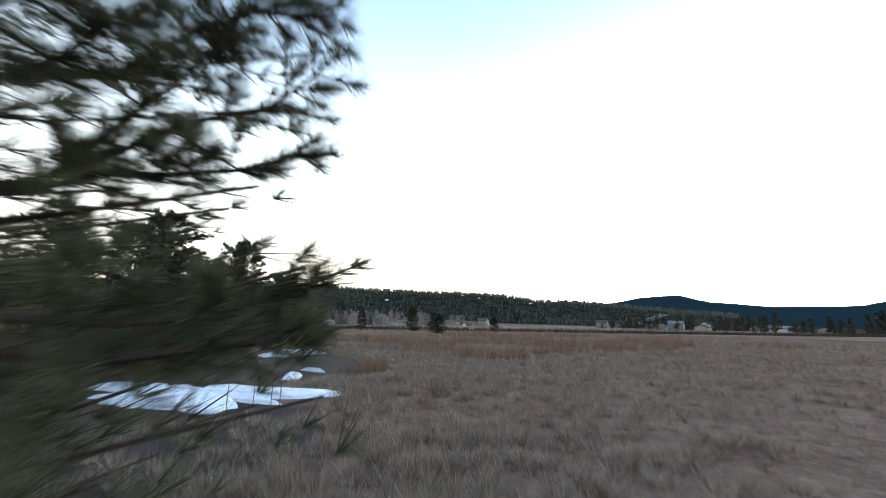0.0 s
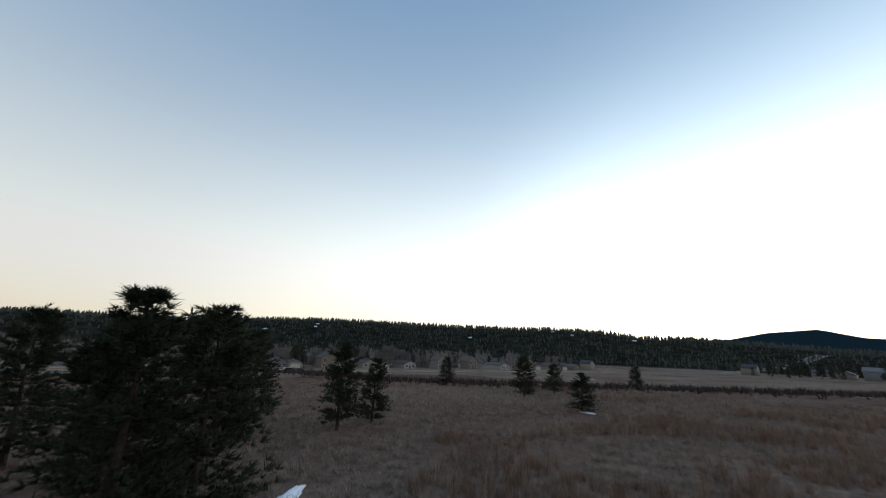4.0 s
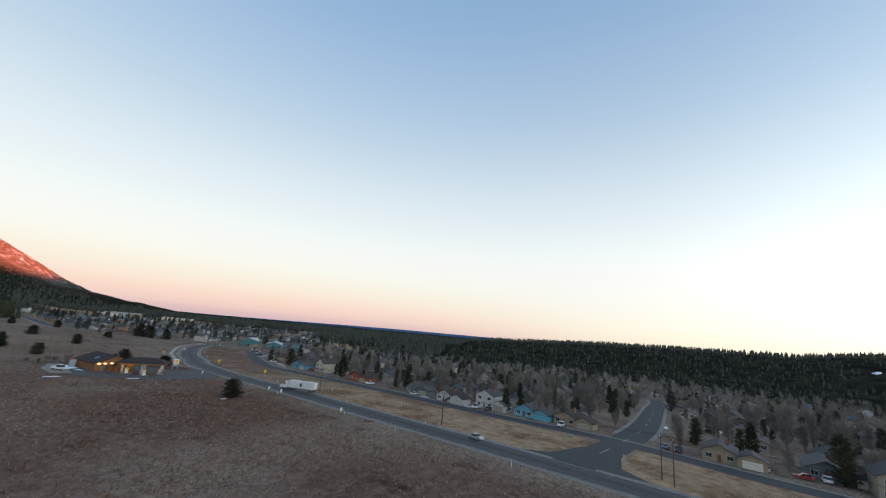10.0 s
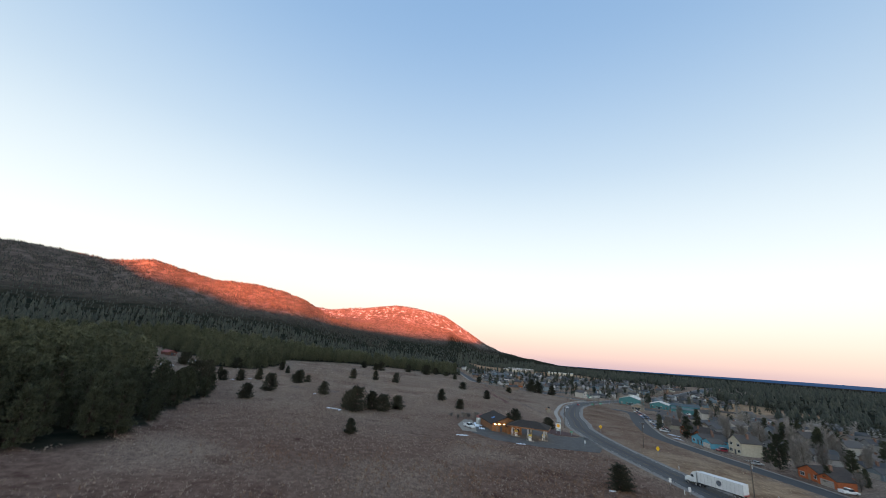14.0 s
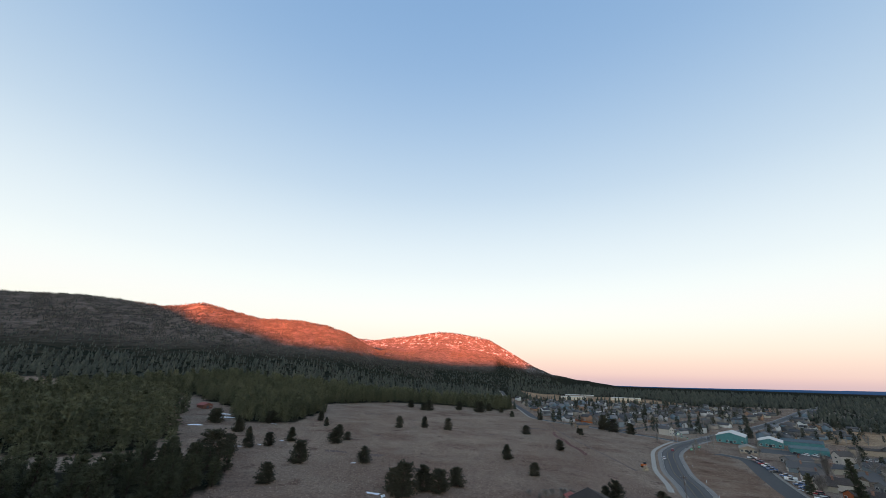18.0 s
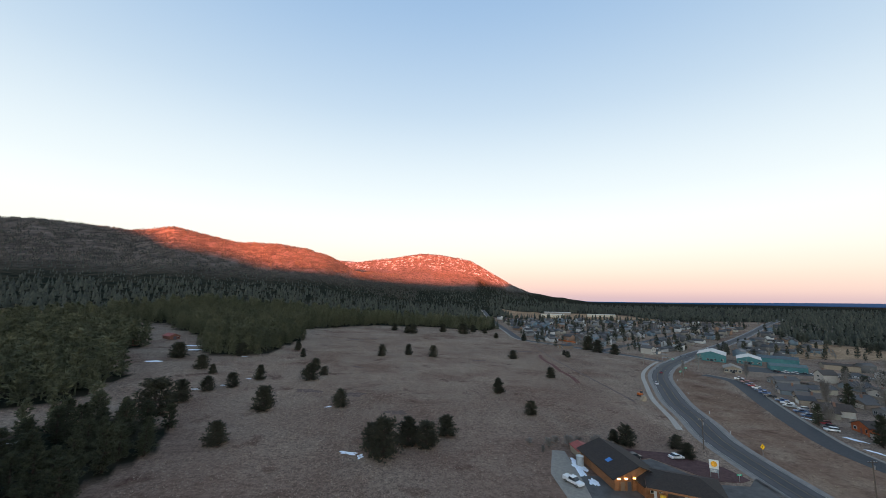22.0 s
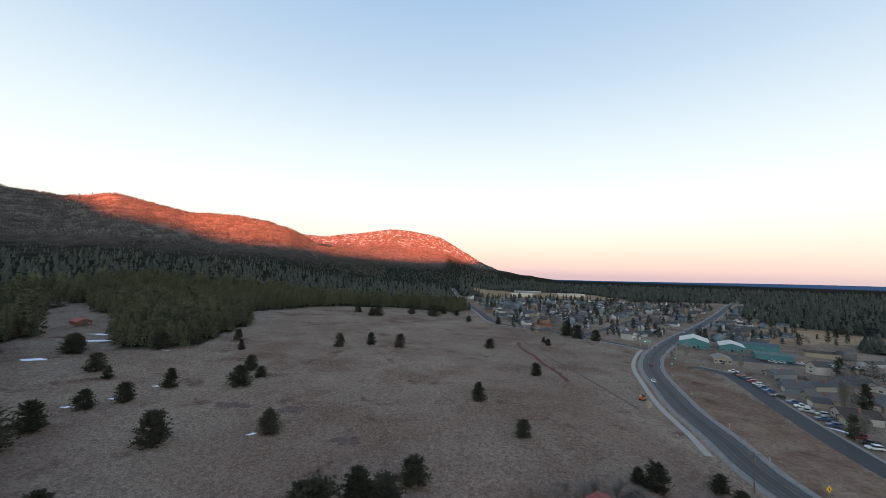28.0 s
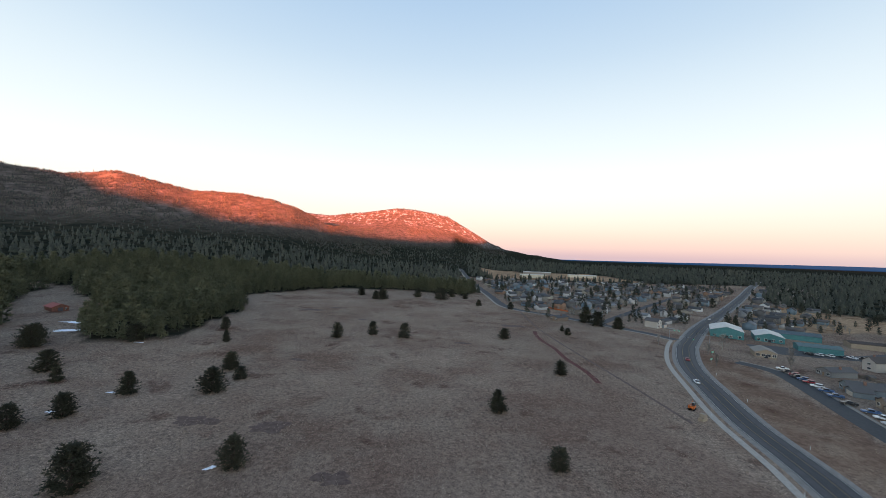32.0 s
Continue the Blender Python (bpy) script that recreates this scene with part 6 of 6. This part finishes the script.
for x, y in ((-83.6, -97.2), (-83.9, -97.9), (-84.1, -98.4), (-83, -99.2), (-65.3, -109), (-64.9, -110), (-64.5, -110.8), (-64, -111.6), (-66, -107.5), (-63, -113.5)):
    part("stake", moved(rod(0, 0, -0.3, 1.05, 0.016, 0.012, 5), x, y, ground_z(x, y)), M_POLE, fence)
dig = thing("digger", "small orange digger parked beside the highway bend", "machine", "", pose(101, 213, ground_z(101, 213), 0, 0, 40))
part("track_base", join([box(-1.5, -1.1, 0, 1.5, -0.6, 0.7), box(-1.5, 0.6, 0, 1.5, 1.1, 0.7)]), M_TYRE, dig)
part("body", box(-1.4, -1.0, 0.75, 1.0, 1.0, 1.7), mat("orange_paint", (0.36, 0.09, 0.02), 0.5, 0.1, 2), dig)
part("cab", box(-0.2, -0.9, 1.7, 0.9, 0.1, 2.7), M_GLASS, dig)
part("arm", tube([Vector((1.0, 0.5, 1.4)), Vector((2.4, 0.5, 2.6)), Vector((3.4, 0.5, 0.8))], [0.16, 0.14, 0.12], 4), bpy.data.materials["orange_paint"], dig)
crate = thing("crate_stack", "stack of tan wooden crates beside the highway", "crates", "", pose(98, 203, ground_z(98, 203), 0, 0, 30))
for k, (x, y, z) in enumerate(((-0.9, 0, 0), (0.9, 0.1, 0), (0, 0, 1.25))):
    part("crate", box(x - 0.8, y - 0.8, z, x + 0.8, y + 0.8, z + 1.2), M_TAN, crate)
ofence = thing("snow_fence", "orange plastic barrier fence along a building plot", "fence", "", pose(0, 0, 0))
pts = [(129, 521), (132, 500), (134, 486), (146, 471)]
for (a, b), (c, d) in zip(pts, pts[1:]):
    v = [(a, b, ground_z(a, b) - 0.1), (c, d, ground_z(c, d) - 0.1), (c, d, ground_z(c, d) + 1.5), (a, b, ground_z(a, b) + 1.5)]
    w = [(x + 0.06, y + 0.06, z) for x, y, z in v]
    part("panel", (v + w, [(0, 1, 2, 3), (7, 6, 5, 4), (0, 4, 5, 1), (1, 5, 6, 2), (2, 6, 7, 3), (3, 7, 4, 0)]), bpy.data.materials["orange_paint"], ofence)

# ---- grass ----
def clump(seed, blades, h, spread, w):
    r = random.Random(seed)
    v, f = [], []
    for _ in range(blades):
        a = r.uniform(0, 6.283)
        p = Vector((math.cos(a), math.sin(a), 0)) * spread * r.uniform(0, 0.5)
        lean = Vector((math.cos(a), math.sin(a), 0)) * spread * r.uniform(0.2, 1.0)
        L = h * r.uniform(0.5, 1.1)
        s = Vector((-math.sin(a), math.cos(a), 0)) * w
        k = len(v)
        v += [tuple(p - s), tuple(p + s), tuple(p + lean + Vector((0, 0, L)))]
        f += [(k, k + 1, k + 2)]
    return v, f


rng = random.Random(44)
CLUMPS = [clump(300 + i, 26, 0.46, 0.36, 0.0075) for i in range(5)]
near, weeds = [], []
TRAIL = spline([(-120, -70), (-95, -84), (-72, -99), (-60, -104), (-48, -108), (-30, -115)], 3)
for _ in range(64000):
    d = 2 + 110 * rng.random() ** 1.9
    a = radians(rng.uniform(70, 200))
    u = rng.random()
    cx, cy = -98 + 38 * u, -93 - 22 * u
    x, y = cx + d * math.sin(a), cy + d * math.cos(a)
    if min(abs(x - p[0]) + abs(y - p[1]) for p in ((-62.3, -109.3), (-64, -107.6), (-60.4, -110.6), (-79.2, -97.4), (-76, -95.8), (-82, -98.5))) < 3.6 or (((x + 71.5) * 0.839 - (y + 105.5) * 0.545) / 10) ** 2 + (((x + 71.5) * 0.545 + (y + 105.5) * 0.839) / 5.5) ** 2 < rng.uniform(0.5, 1.1) or x > 84 or (-95 < x < -36 and abs(y + 93.5 + 0.484 * (x + 77)) < 4.6) or (y > -117 and any((q.x - x) ** 2 + (q.y - y) ** 2 < 5.3 for q in TRAIL)):
        continue
    dens = noise.noise(Vector((x / 9, y / 9, 1.0)))
    if (dens < -0.25 and rng.random() < 0.6) or (noise.noise(Vector((x / 1.1, y / 1.1, 9.0))) < 0.0 and rng.random() < 0.75):
        continue
    s = rng.uniform(0.6, 1.25) * (1 + d / 110)
    tall = noise.noise(Vector((x / 14, y / 14, 5.0))) > (0.38 if d < 20 or ((x + 60) / 24) ** 2 + ((y + 160) / 44) ** 2 > 1 else -0.15)
    row = (x, y, ground_z(x, y) - 0.03, rng.uniform(0, 6.28), s, s * (1.5 if tall else 0.8), rng.randrange(5))
    (weeds if tall and rng.random() < 0.7 else near).append(row)
scatter("meadow_grass", CLUMPS, near, M_STRAW, "dry straw-coloured meadow grass in loose clumps", "grass")
scatter("meadow_weeds", CLUMPS, weeds, M_WEED, "tall rust-brown dead weeds in the meadow", "weeds")
field = []
SMALL = [clump(320 + i, 6, 0.40, 0.35, 0.042) for i in range(4)]
for _ in range(62000):
    x, y = rng.uniform(-150, 88), rng.uniform(-80, 420)
    if rng.random() < max(0, (y - 150) / 420) or any(inside(p, x, y) for p in FORESTS) or (28 < x < 90 and 82 < y < 135):
        continue
    if noise.noise(Vector((x / 25, y / 25, 3.0))) < -0.3:
        continue
    s = rng.uniform(0.6, 1.3)
    field.append((x, y, ground_z(x, y) - 0.02, rng.uniform(0, 6.28), s, s, rng.randrange(4)))
scatter("field_tufts", SMALL, field, leaf_material("bleached_blades", (0.13, 0.088, 0.068), (0.43, 0.335, 0.262), 0.9), "pale dry grass tufts dotted over the brown field", "grass")
brush = []
for _ in range(16000):
    x, y = rng.uniform(-45, 84), rng.uniform(-95, 75)
    if noise.noise(Vector((x / 22, y / 22, 8.0))) + (0.35 if 0 < x < 75 and -60 < y < 55 else -0.1) < rng.uniform(-0.2, 0.45):
        continue
    s = rng.uniform(0.7, 1.5)
    brush.append((x, y, ground_z(x, y) - 0.02, rng.uniform(0, 6.28), s, s * 1.4, rng.randrange(4)))
BANK = spline([(112, -150), (60, -165), (33, -178), (-10, -233), (-65, -301), (-120, -372)], 3)
hedge = []
for _ in range(3200):
    p = rng.choice(BANK)
    x, y = p.x + rng.gauss(0, 5), p.y + rng.gauss(0, 5)
    s = rng.uniform(2.0, 4.2)
    hedge.append((x, y, ground_z(x, y) - 0.05, rng.uniform(0, 6.28), s, s * 1.1, rng.randrange(4)))
scatter("scrub", SMALL, hedge, leaf_material("scrub_twigs", (0.028, 0.019, 0.016), (0.085, 0.058, 0.047), 0.95), "low band of dark leafless scrub across the meadow", "scrub")
scatter("field_weeds", SMALL, brush, M_WEED, "dark rust-brown weeds over the field beside the highway", "weeds")
rough = []
for _ in range(9000):
    y = rng.uniform(-140, 250)
    x = rng.uniform(100, 190)
    if inside(STRAW, x, y) and clear_of_roads(x, y, 0.5) and rng.random() > 0.9 * smooth(40, 135, y):
        rough.append((x, y, ground_z(x, y) - 0.02, rng.uniform(0, 6.28), rng.uniform(0.8, 1.5), rng.uniform(0.6, 1.3), rng.randrange(4)))
scatter("verge_grass", SMALL, rough, leaf_material("straw_blades", (0.2, 0.14, 0.09), (0.46, 0.34, 0.22), 0.9), "straw-coloured verge grass between the roads", "grass")
